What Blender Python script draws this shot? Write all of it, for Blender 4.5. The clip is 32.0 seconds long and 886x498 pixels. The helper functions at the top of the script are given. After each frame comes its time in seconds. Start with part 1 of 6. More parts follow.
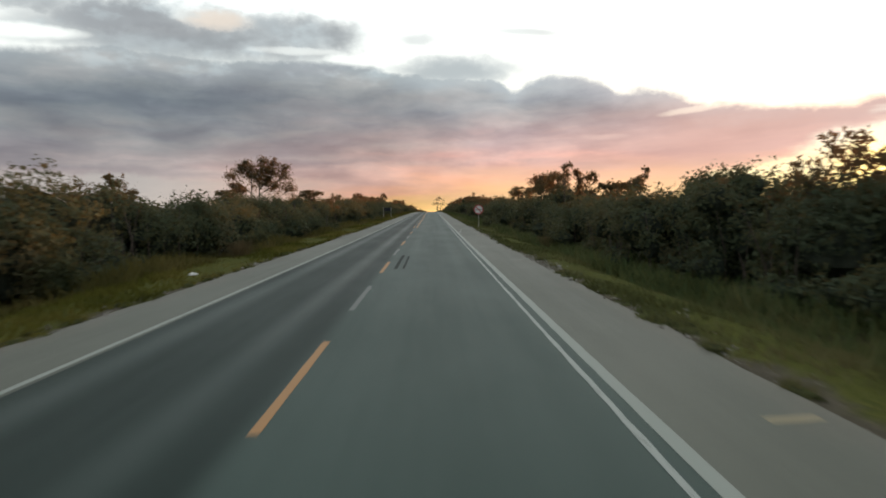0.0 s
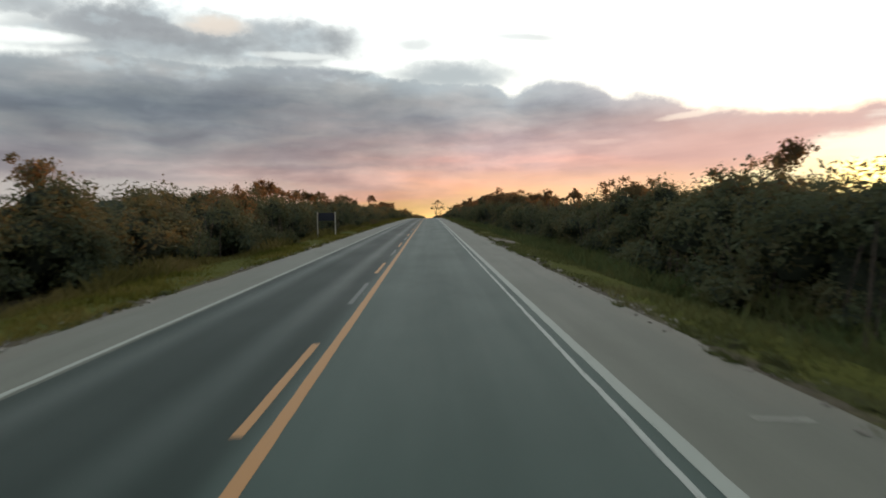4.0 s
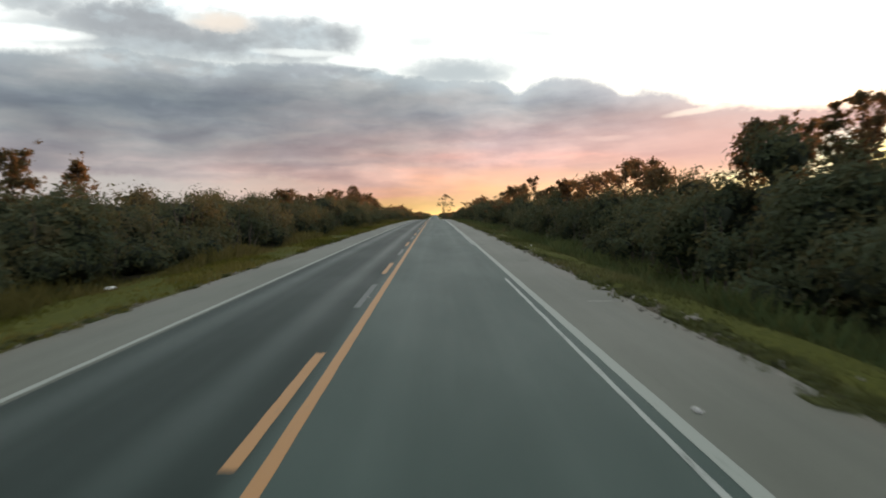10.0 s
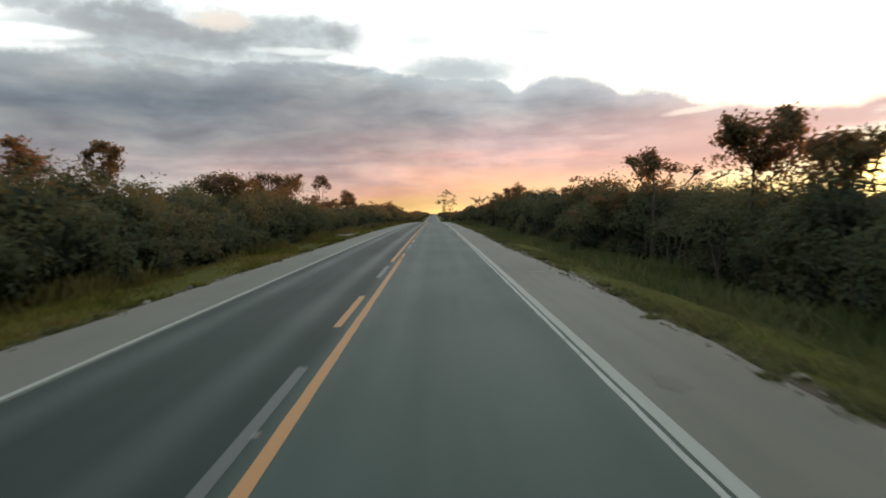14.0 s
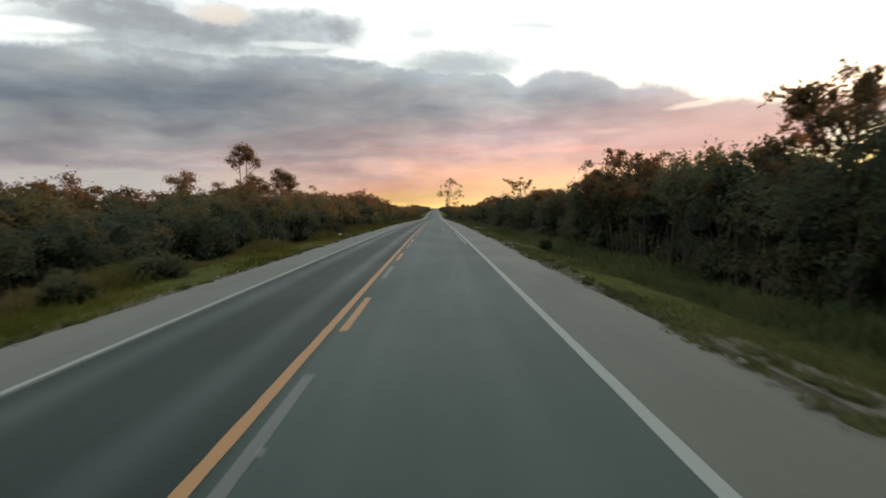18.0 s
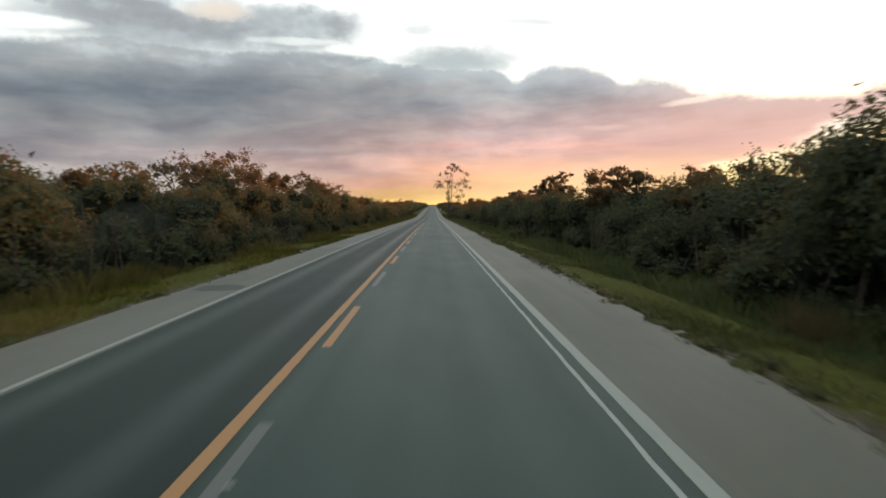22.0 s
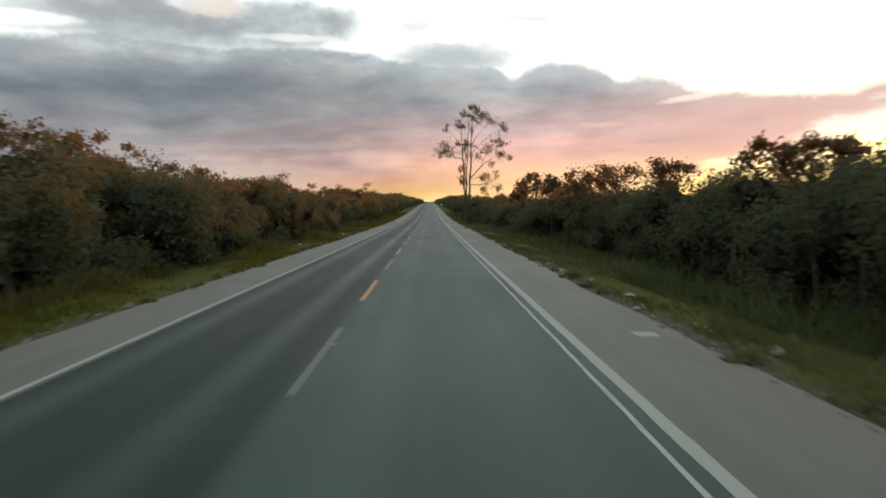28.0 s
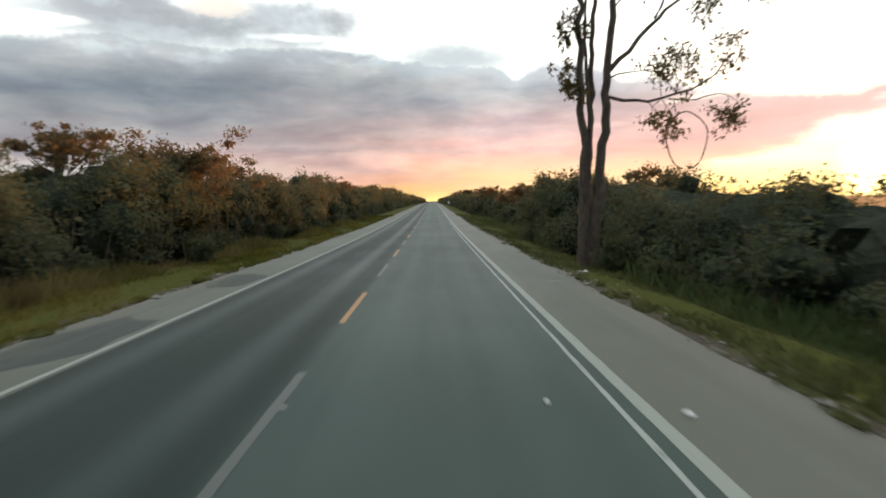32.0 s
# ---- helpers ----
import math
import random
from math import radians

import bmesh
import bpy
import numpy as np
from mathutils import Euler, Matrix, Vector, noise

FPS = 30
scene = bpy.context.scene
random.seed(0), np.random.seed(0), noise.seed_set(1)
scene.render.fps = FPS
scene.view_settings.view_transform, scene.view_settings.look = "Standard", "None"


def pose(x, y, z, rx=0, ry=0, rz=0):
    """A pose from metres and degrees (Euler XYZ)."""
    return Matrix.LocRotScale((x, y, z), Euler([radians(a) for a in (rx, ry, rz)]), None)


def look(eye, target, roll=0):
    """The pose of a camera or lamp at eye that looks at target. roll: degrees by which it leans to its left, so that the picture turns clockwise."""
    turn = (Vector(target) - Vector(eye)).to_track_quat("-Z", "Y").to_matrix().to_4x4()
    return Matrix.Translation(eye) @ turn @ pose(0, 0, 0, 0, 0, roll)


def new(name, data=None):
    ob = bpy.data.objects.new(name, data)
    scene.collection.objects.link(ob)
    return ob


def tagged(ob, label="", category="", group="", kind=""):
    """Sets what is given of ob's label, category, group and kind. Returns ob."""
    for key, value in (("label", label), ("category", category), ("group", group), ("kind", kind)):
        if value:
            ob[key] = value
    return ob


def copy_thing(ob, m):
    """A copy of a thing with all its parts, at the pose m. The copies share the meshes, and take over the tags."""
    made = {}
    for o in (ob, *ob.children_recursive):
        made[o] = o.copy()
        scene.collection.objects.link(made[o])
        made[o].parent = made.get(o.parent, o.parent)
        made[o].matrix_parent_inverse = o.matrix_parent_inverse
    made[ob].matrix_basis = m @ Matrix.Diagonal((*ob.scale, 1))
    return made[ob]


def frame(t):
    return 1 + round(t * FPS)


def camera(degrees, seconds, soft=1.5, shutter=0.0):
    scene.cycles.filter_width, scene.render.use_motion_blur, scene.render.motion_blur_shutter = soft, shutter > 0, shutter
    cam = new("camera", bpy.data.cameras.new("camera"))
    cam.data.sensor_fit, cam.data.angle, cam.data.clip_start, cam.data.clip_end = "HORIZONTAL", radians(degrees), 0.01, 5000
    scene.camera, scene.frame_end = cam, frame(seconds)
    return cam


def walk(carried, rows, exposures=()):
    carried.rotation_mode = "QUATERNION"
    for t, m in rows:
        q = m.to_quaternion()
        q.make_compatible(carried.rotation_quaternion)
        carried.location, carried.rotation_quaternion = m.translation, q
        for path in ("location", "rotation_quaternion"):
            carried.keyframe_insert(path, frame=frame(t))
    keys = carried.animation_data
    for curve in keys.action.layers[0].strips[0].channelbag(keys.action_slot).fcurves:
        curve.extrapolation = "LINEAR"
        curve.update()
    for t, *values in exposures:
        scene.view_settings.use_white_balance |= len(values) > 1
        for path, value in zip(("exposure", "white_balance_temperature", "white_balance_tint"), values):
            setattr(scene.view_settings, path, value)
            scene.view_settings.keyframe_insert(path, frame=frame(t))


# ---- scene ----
# A straight two-lane road through coastal scrub at sunset. +y is the way of travel, x = 0 the middle of the road.
ROAD_LEFT, ROAD_RIGHT = -5.15, 5.88      # outer edges of the paved shoulders
EYE = 2.13                              # camera above the road

GRADE_AT = np.array([-400, -50, 0, 60, 130, 200, 260, 320, 380, 440, 500, 570, 620, 660, 700, 760, 860, 960, 1100, 6000.0])
GRADE = np.array([.004, .005, .007, .011, .0118, .009, .0055, 0, -.0055, -.0105, -.0135, -.0135, -.012, -.006, .002, .0045, .004, .001, 0, 0])
STATION = np.arange(-400, 6000, 2.0)
LEVEL = np.cumsum(np.interp(STATION, GRADE_AT, GRADE)) * 2.0
LEVEL -= np.interp(0, STATION, LEVEL)


def road_z(y):
    """Height of the road's surface along its length."""
    return np.interp(y, STATION, LEVEL)


CROSS_AT = np.array([-3000, -30, -14, -10.8, -9.2, -7.2, -5.7, -5.13, -4.8, 5.5, 5.86, 6.5, 7.8, 8.8, 10.2, 12, 30, 3000.0])
CROSS = np.array([-.7, -.75, -.75, -.6, -.33, -.15, -.06, -.05, -.3, -.3, -.05, -.08, -.22, -.6, -1.0, -1.1, -1.0, -.8])


def ground_z(x, y):
    """Height of the ground beside the road."""
    bump = 0.05 * np.sin(0.9 * y + 1.7 * x) * np.sin(0.37 * y - 0.8 * x) + 0.04 * np.sin(0.23 * y + x)
    return road_z(y) + np.interp(x, CROSS_AT, CROSS) + bump * np.clip(np.abs(x) - 6.2, 0, 1)


# ---- camera ----
cam = camera(69.2, 32.0, soft=1.8, shutter=0.30)
ROLL = 0.85
PATH = [
    (0, 1.77, -9.74, -3.22, -1.01), (0.5, 1.78, 0.86, -3.01, -1.06), (1, 1.79, 11.40, -3.03, -0.87), (1.5, 1.80, 21.81, -3.12, -1.10),
    (2, 1.81, 32.04, -3.12, -0.86), (2.5, 1.75, 42.02, -2.86, -0.85), (3, 1.69, 51.76, -2.83, -0.85), (3.5, 1.70, 61.25, -2.80, -1.17),
    (5.5, 1.72, 97.99, -2.89, -1.22), (6, 1.73, 107.17, -2.82, -1.24), (6.5, 1.74, 116.46, -2.91, -0.94), (7, 1.75, 125.90, -2.91, -0.87),
    (7.5, 1.73, 135.48, -2.81, -0.83), (8, 1.71, 145.15, -2.85, -0.79), (8.5, 1.68, 154.83, -2.90, -0.67), (9, 1.66, 164.50, -3.05, -0.55),
    (9.5, 1.62, 174.15, -2.90, -0.43), (10, 1.58, 183.71, -3.09, -0.69), (10.5, 1.55, 193.11, -3.11, -0.68), (11, 1.52, 202.34, -3.09, -0.82),
    (11.5, 1.54, 211.38, -3.17, -0.68), (12, 1.57, 220.32, -3.14, -0.78), (12.5, 1.60, 229.26, -3.05, -0.99), (13, 1.63, 238.31, -3.20, -1.04),
    (13.5, 1.65, 247.63, -3.18, -0.75), (14, 1.67, 257.16, -3.20, -0.77), (14.5, 1.68, 266.87, -3.25, -0.86), (16.5, 1.75, 307.01, -3.61, -0.77),
    (17, 1.76, 317.22, -3.55, -0.90), (17.5, 1.79, 327.45, -3.78, -0.87), (18, 1.82, 337.65, -3.70, -0.65), (18.5, 1.83, 347.75, -3.63, -0.96),
    (19, 1.85, 357.81, -3.67, -0.93), (19.5, 1.88, 367.88, -3.63, -1.09), (20, 1.91, 377.96, -3.78, -0.85), (20.5, 1.90, 388.05, -3.75, -1.05),
    (21, 1.89, 398.14, -4.06, -0.67), (21.5, 1.88, 408.21, -3.98, -0.87), (22, 1.87, 418.31, -4.02, -0.89), (22.5, 1.87, 428.44, -4.12, -0.84),
    (23, 1.88, 438.58, -4.04, -0.92), (23.5, 1.82, 448.73, -4.30, -0.70), (24, 1.75, 458.88, -4.22, -0.69), (24.5, 1.70, 469.07, -4.15, -0.70),
    (25, 1.65, 479.28, -4.27, -0.40), (25.5, 1.58, 489.51, -4.24, -0.82), (27.5, 1.65, 530.70, -4.38, -0.94), (28, 1.66, 541.06, -4.28, -1.16),
    (28.5, 1.67, 551.46, -4.13, -1.48), (29, 1.69, 561.90, -4.34, -0.94), (29.5, 1.73, 572.38, -4.28, -1.21), (30, 1.76, 582.88, -4.37, -1.18),
    (30.5, 1.77, 593.36, -4.37, -1.13), (31, 1.79, 603.78, -4.37, -1.15), (31.5, 1.76, 614.10, -4.25, -1.04), (32, 1.74, 624.39, -4.28, -0.92)]
walk(cam, [(t, pose(x, y, float(road_z(y)) + EYE, 90 + pitch, ROLL, yaw)) for t, x, y, pitch, yaw in PATH],
     exposures=[(t, stops, 6500, 5.5) for t, stops in ((0, -0.06), (7, -0.06), (8, 0.10), (14.5, 0.08), (16, 0.04), (16.8, 0.2), (17.2, 0.2), (18, 0.0), (25, 0.0), (29, 0.06), (30, 0.24), (31, 0.24), (32, 0.36))])

# ---- sky and sun ----
SUN_AZ, SUN_EL = 35.2, 2.2              # degrees right of the road's direction, and above the horizon
world = bpy.data.worlds.new("evening_sky")
scene.world = world
world.use_nodes = True
nt = world.node_tree
nt.nodes.clear()


class Graph:
    """Short hand for building node trees."""

    def __init__(self, tree):
        self.tree = tree

    def node(self, kind, **settings):
        n = self.tree.nodes.new(kind)
        for key, value in settings.items():
            setattr(n, key, value)
        return n

    def put(self, socket, value):
        if isinstance(value, bpy.types.NodeSocket):
            self.tree.links.new(value, socket)
        else:
            socket.default_value = value

    def math(self, op, a, b=0.0, c=0.0, clamp=False):
        n = self.node("ShaderNodeMath", operation=op, use_clamp=clamp)
        for s, v in zip(n.inputs, (a, b, c)):
            self.put(s, v)
        return n.outputs[0]

    def smooth(self, x, lo, hi, out_lo=0.0, out_hi=1.0):
        n = self.node("ShaderNodeMapRange", interpolation_type="SMOOTHSTEP")
        for s, v in zip(n.inputs, (x, lo, hi, out_lo, out_hi)):
            self.put(s, v)
        return n.outputs[0]

    def ramp(self, x, stops, mode="LINEAR"):
        n = self.node("ShaderNodeValToRGB")
        n.color_ramp.interpolation = mode
        el = n.color_ramp.elements
        while len(el) < len(stops):
            el.new(0.5)
        for e, (p, col) in zip(el, stops):
            e.position = p
            e.color = (col, col, col, 1) if isinstance(col, (int, float)) else (*col, 1)
        self.put(n.inputs[0], x)
        return n.outputs[0]

    def mix(self, f, a, b, mode="MIX"):
        n = self.node("ShaderNodeMix", data_type="RGBA", blend_type=mode)
        self.put(n.inputs[0], f)
        self.put(n.inputs[6], a if isinstance(a, bpy.types.NodeSocket) else (*a, 1))
        self.put(n.inputs[7], b if isinstance(b, bpy.types.NodeSocket) else (*b, 1))
        return n.outputs[2]

    def noise(self, vec, scale, detail=4.0, rough=0.5, dims="3D"):
        n = self.node("ShaderNodeTexNoise", noise_dimensions=dims)
        if vec is not None:
            self.put(n.inputs["Vector"], vec)
        n.inputs["Scale"].default_value, n.inputs["Detail"].default_value = scale, detail
        n.inputs["Roughness"].default_value = rough
        return n.outputs[0]

    def xyz(self, x, y, z):
        n = self.node("ShaderNodeCombineXYZ")
        for s, v in zip(n.inputs, (x, y, z)):
            self.put(s, v)
        return n.outputs[0]


g = Graph(nt)
direction = g.node("ShaderNodeTexCoord").outputs["Generated"]
sep = g.node("ShaderNodeSeparateXYZ")
nt.links.new(direction, sep.inputs[0])
dx, dy, dz = sep.outputs
azimuth = g.math("MULTIPLY", g.math("ARCTAN2", dx, dy), 180 / math.pi)
elevation = g.math("MULTIPLY", g.math("ARCSINE", dz), 180 / math.pi)
# soft billows, flattened towards the horizon
def cloud_noise(wide, tall, seed, scale, detail, rough):
    return g.math("SUBTRACT", g.noise(g.xyz(g.math("MULTIPLY", azimuth, wide), g.math("MULTIPLY", elevation, tall), seed), scale, detail, rough), 0.5)


billow = cloud_noise(0.10, 0.20, 3.7, 2.0, 5, 0.50)
mottle = cloud_noise(0.075, 0.24, 21.3, 1.5, 4, 0.48)
puffs = cloud_noise(0.13, 0.24, 40.2, 2.2, 5, 0.52)
heads = cloud_noise(0.24, 0.34, 71.0, 1.7, 8, 0.64)
wisps = cloud_noise(0.05, 0.42, 9.1, 2.0, 4, 0.50)


def bell(centre_az, centre_el, wide, tall, tilt=0.0, fray=1.0):
    """A soft oval in the sky, frayed by the billows."""
    u = g.math("SUBTRACT", azimuth, centre_az)
    v = g.math("SUBTRACT", g.math("SUBTRACT", elevation, centre_el), g.math("MULTIPLY", u, tilt))
    v = g.math("ADD", v, g.math("MULTIPLY", heads, tall * 2.2 * fray))
    u = g.math("ADD", u, g.math("MULTIPLY", puffs, wide * 1.6 * fray))
    q = g.math("ADD", g.math("POWER", g.math("DIVIDE", u, wide), 2.0), g.math("POWER", g.math("DIVIDE", v, tall), 2.0))
    return g.smooth(q, 2.2, 0.0)


# top of the main cloud bank: degrees of elevation over azimuth
TOP = [(-60, 13.2), (-33, 12.7), (-30, 13.2), (-26, 13.9), (-21.7, 13.5), (-18, 13.3), (-10, 13.3), (-5, 12.9), (-1.9, 12.2), (5.0, 11.9), (6.2, 11.3), (7.3, 10.5), (8.4, 11.2), (10.7, 11.6), (13, 11.5), (15.2, 10.8),
       (16.1, 10.0), (17.2, 10.2), (20.4, 9.9), (21.9, 9.1), (23, 8.7), (27, 8.5), (30, 8.1), (33, 7.9), (36, 8.3), (60, 9.0)]
az01 = g.math("ADD", g.math("DIVIDE", azimuth, 120.0), 0.5)
top = g.math("MULTIPLY", g.ramp(az01, [(a / 120 + 0.5, e / 24) for a, e in TOP]), 24.0)
inside = g.math("ADD", g.math("SUBTRACT", top, elevation), g.math("ADD", g.math("MULTIPLY", billow, 0.6), g.math("MULTIPLY", heads, 1.7)))
soft_edge = g.math("ADD", g.smooth(azimuth, -4.0, -14.0, 0.55, 0.9), g.smooth(azimuth, 20.0, 26.0, 0.0, 0.3))
cover = g.smooth(inside, -0.25, soft_edge)
# broken upper bank on the left, with a bright hole at its foot
upper = g.math("MAXIMUM", bell(-24.6, 15.3, 6.2, 1.7, 0.02), g.math("MULTIPLY", bell(-11.2, 15.1, 5.0, 1.35, -0.03, 0.8), 0.95))
upper = g.math("MAXIMUM", upper, g.math("MULTIPLY", bell(-31.0, 16.0, 3.0, 1.2), 0.85))
upper = g.math("MAXIMUM", upper, g.math("MULTIPLY", bell(-15.0, 14.3, 7.0, 1.6, 0.0, 0.6), 0.92))
upper = g.math("MAXIMUM", upper, g.math("MULTIPLY", bell(-21.0, 14.2, 11.0, 1.9, 0.0, 0.5), 0.97))
upper = g.math("MAXIMUM", upper, g.math("MULTIPLY", bell(-17.8, 15.7, 2.8, 0.8), 0.9))
cover = g.math("MAXIMUM", cover, upper)
cover = g.math("MULTIPLY", cover, g.math("SUBTRACT", 1.0, bell(-31.4, 13.7, 3.2, 0.45, 0.03, 0.6)))
cover = g.math("MULTIPLY", cover, g.math("SUBTRACT", 1.0, g.math("MULTIPLY", bell(-11.5, 13.8, 2.8, 0.28), 0.5)))
cover = g.math("MULTIPLY", cover, g.math("SUBTRACT", 1.0, g.math("MULTIPLY", bell(-6.2, 13.2, 2.0, 0.40), 0.8)))
cover = g.math("MULTIPLY", cover, g.math("SUBTRACT", 1.0, g.math("MULTIPLY", bell(22.2, 8.15, 2.2, 0.22, 0.11, 0.9), 0.32)))
# the pale puff that stands on the bank, and three wisps above it
puff = bell(2.4, 12.2, 4.6, 1.15, 0.0, 0.7)
cover = g.math("MAXIMUM", cover, g.math("MULTIPLY", puff, 0.95))
cover = g.math("MAXIMUM", cover, g.math("MULTIPLY", bell(-1.1, 14.9, 1.3, 0.42), 0.42))
cover = g.math("MAXIMUM", cover, g.math("MULTIPLY", bell(8.7, 15.2, 2.4, 0.24, -0.10, 0.7), 0.42))
cover = g.math("MAXIMUM", cover, g.math("MULTIPLY", bell(14.3, 13.6, 1.2, 0.2, -0.10, 0.7), 0.14))

# colours
el01 = g.math("DIVIDE", elevation, 20.0)
wavy = g.math("ADD", el01, g.math("ADD", g.math("MULTIPLY", wisps, 0.15), g.math("MULTIPLY", mottle, 0.10)))
warm = g.ramp(wavy, [(0.0, (1.0, .60, .20)), (0.045, (1.0, .56, .25)), (0.10, (.92, .46, .31)), (0.17, (.68, .41, .35)), (0.25, (.50, .37, .35)),
                     (0.34, (.41, .345, .345)), (0.45, (.345, .34, .355)), (0.56, (.37, .38, .395)), (0.68, (.50, .52, .54)), (0.9, (.62, .64, .66))])
cool = g.ramp(wavy, [(0.0, (.66, .54, .46)), (0.10, (.60, .50, .46)), (0.16, (.50, .42, .41)), (0.24, (.335, .305, .32)), (0.36, (.275, .285, .305)), (0.46, (.255, .28, .305)),
                     (0.58, (.34, .36, .385)), (0.70, (.46, .485, .505)), (0.9, (.55, .565, .58))])
bank_colour = g.mix(g.smooth(azimuth, -3.0, -24.0), warm, cool)
relief = g.math("ADD", g.math("MULTIPLY", mottle, 0.75), g.math("MULTIPLY", puffs, 0.45))
bank_colour = g.mix(1.0, bank_colour, g.ramp(g.math("ADD", relief, 0.5), [(0.28, (.78, .79, .82)), (0.5, (1.0, 1.01, 1.02)), (0.72, (1.28, 1.27, 1.26))]), "MULTIPLY")
# long flat bars of darker and pinker cloud
bars = g.math("SUBTRACT", g.noise(g.xyz(g.math("MULTIPLY", azimuth, 0.07), g.math("ADD", g.math("MULTIPLY", elevation, 0.40), g.math("MULTIPLY", billow, 1.1)), 55.0), 1.25, 3, 0.5), 0.5)
bank_colour = g.mix(1.0, bank_colour, g.ramp(g.math("ADD", bars, 0.5), [(0.34, (.80, .80, .84)), (0.46, (.94, .94, .96)), (0.54, (1.04, 1.03, 1.02)), (0.68, (1.24, 1.17, 1.13))]), "MULTIPLY")
blush = g.math("MULTIPLY", g.smooth(azimuth, -3.0, 6.0), g.math("MULTIPLY", g.smooth(elevation, 1.0, 3.0), g.smooth(elevation, 9.0, 5.5)))
bank_colour = g.mix(g.math("MULTIPLY", blush, 0.85), bank_colour, g.mix(1.0, bank_colour, (1.42, 1.22, 1.18), "MULTIPLY"))
pale = g.math("MULTIPLY", g.smooth(azimuth, -4.0, 6.0), g.smooth(elevation, 3.0, 6.0))
bank_colour = g.mix(pale, bank_colour, g.mix(1.0, bank_colour, (1.20, 1.21, 1.22), "MULTIPLY"))
# a darker belt across the bank, and bars of mauve below it
belt = g.math("MULTIPLY", g.smooth(azimuth, 10.0, -6.0), bell(-14.0, 9.0, 26.0, 1.3, -0.02, 0.7))
bank_colour = g.mix(g.math("MULTIPLY", belt, 0.75), bank_colour, g.mix(1.0, bank_colour, (.74, .77, .82), "MULTIPLY"))
for at in ((-13.0, 5.6, 7.0, 0.55, 0.02), (-3.0, 5.0, 6.0, 0.5, 0.0), (2.0, 6.9, 9.0, 0.6, 0.02), (-14.0, 4.3, 6.0, 0.35, 0.03)):
    bank_colour = g.mix(g.math("MULTIPLY", bell(*at), 0.55), bank_colour, g.mix(1.0, bank_colour, (.78, .74, .78), "MULTIPLY"))
bank_colour = g.mix(g.math("MULTIPLY", bell(4.5, 3.6, 3.2, 0.45), 0.4), bank_colour, (1.0, .62, .50))
bank_colour = g.mix(g.math("MULTIPLY", bell(15.0, 6.3, 1.8, 0.22), 0.5), bank_colour, (.86, .66, .62))
streaks = g.math("SUBTRACT", g.noise(g.xyz(g.math("MULTIPLY", azimuth, 0.06), g.math("SUBTRACT", g.math("MULTIPLY", elevation, 0.50), g.math("MULTIPLY", azimuth, 0.04)), 33.0), 1.6, 5, 0.55), 0.5)
bank_colour = g.mix(g.smooth(azimuth, 4.0, 12.0), bank_colour, g.mix(1.0, bank_colour, g.ramp(g.math("ADD", streaks, 0.5), [(0.33, (.84, .83, .87)), (0.5, (1.0, 1.0, 1.0)), (0.67, (1.13, 1.08, 1.04))]), "MULTIPLY"))
# the bank's ragged foot on the left, with paler sky under it
foot = g.math("SUBTRACT", g.math("ADD", 3.7, g.math("ADD", g.math("MULTIPLY", heads, 2.0), g.math("MULTIPLY", billow, 2.0))), elevation)
under = g.math("MULTIPLY", g.smooth(foot, -0.1, 0.7), g.smooth(azimuth, -4.0, -14.0))
bank_colour = g.mix(g.math("MULTIPLY", under, 0.7), bank_colour, g.mix(g.smooth(azimuth, -12.0, -26.0), (.66, .50, .44), (.55, .51, .49)))
# thin, light cloud along the upper edge
thin = g.math("MULTIPLY", g.smooth(g.math("ADD", inside, g.math("MULTIPLY", mottle, 3.5)), 2.2, 0.1), 0.7)
bank_colour = g.mix(thin, bank_colour, g.mix(g.smooth(azimuth, -6.0, 4.0), (.42, .47, .51), g.mix(g.smooth(azimuth, 4.0, 20.0), (.60, .66, .71), (.74, .68, .69))))
# the broken upper bank and the puff are paler, with one spot in the sun's last light
bank_colour = g.mix(g.math("MULTIPLY", g.smooth(elevation, 12.6, 13.8), 0.75), bank_colour, g.mix(g.smooth(puffs, -0.16, 0.16), (.32, .335, .365), (.50, .54, .58)))
bank_colour = g.mix(g.math("MULTIPLY", bell(-24.5, 15.2, 5.4, 0.9), 0.7), bank_colour, (.37, .38, .41))
bank_colour = g.mix(g.math("MULTIPLY", puff, g.smooth(inside, 1.2, 0.0, 0.0, 0.85)), bank_colour, (.50, .54, .57))
bank_colour = g.mix(g.math("MULTIPLY", bell(-17.8, 15.9, 2.4, 0.6), 0.8), bank_colour, (.95, .80, .69))
# pale bluish breaks between the billows of the upper left
breaks = g.math("MULTIPLY", g.smooth(g.math("ADD", puffs, g.math("MULTIPLY", mottle, 0.5)), 0.06, 0.22), g.math("MULTIPLY", g.smooth(elevation, 10.5, 12.5), g.smooth(azimuth, 6.0, -4.0)))
bank_colour = g.mix(g.math("MULTIPLY", breaks, 0.5), bank_colour, (.62, .70, .75))
sun_dir = Vector((math.sin(radians(SUN_AZ)) * math.cos(radians(SUN_EL)), math.cos(radians(SUN_AZ)) * math.cos(radians(SUN_EL)), math.sin(radians(SUN_EL))))
dot = g.node("ShaderNodeVectorMath", operation="DOT_PRODUCT")
nt.links.new(direction, dot.inputs[0])
dot.inputs[1].default_value = sun_dir
off = g.math("MULTIPLY", g.math("ARCCOSINE", g.math("MINIMUM", dot.outputs["Value"], 0.99999)), 180 / math.pi)
sunward = g.math("ADD", g.smooth(off, 32.0, 8.0, 0.0, 0.62), g.math("MULTIPLY", wisps, 0.5))
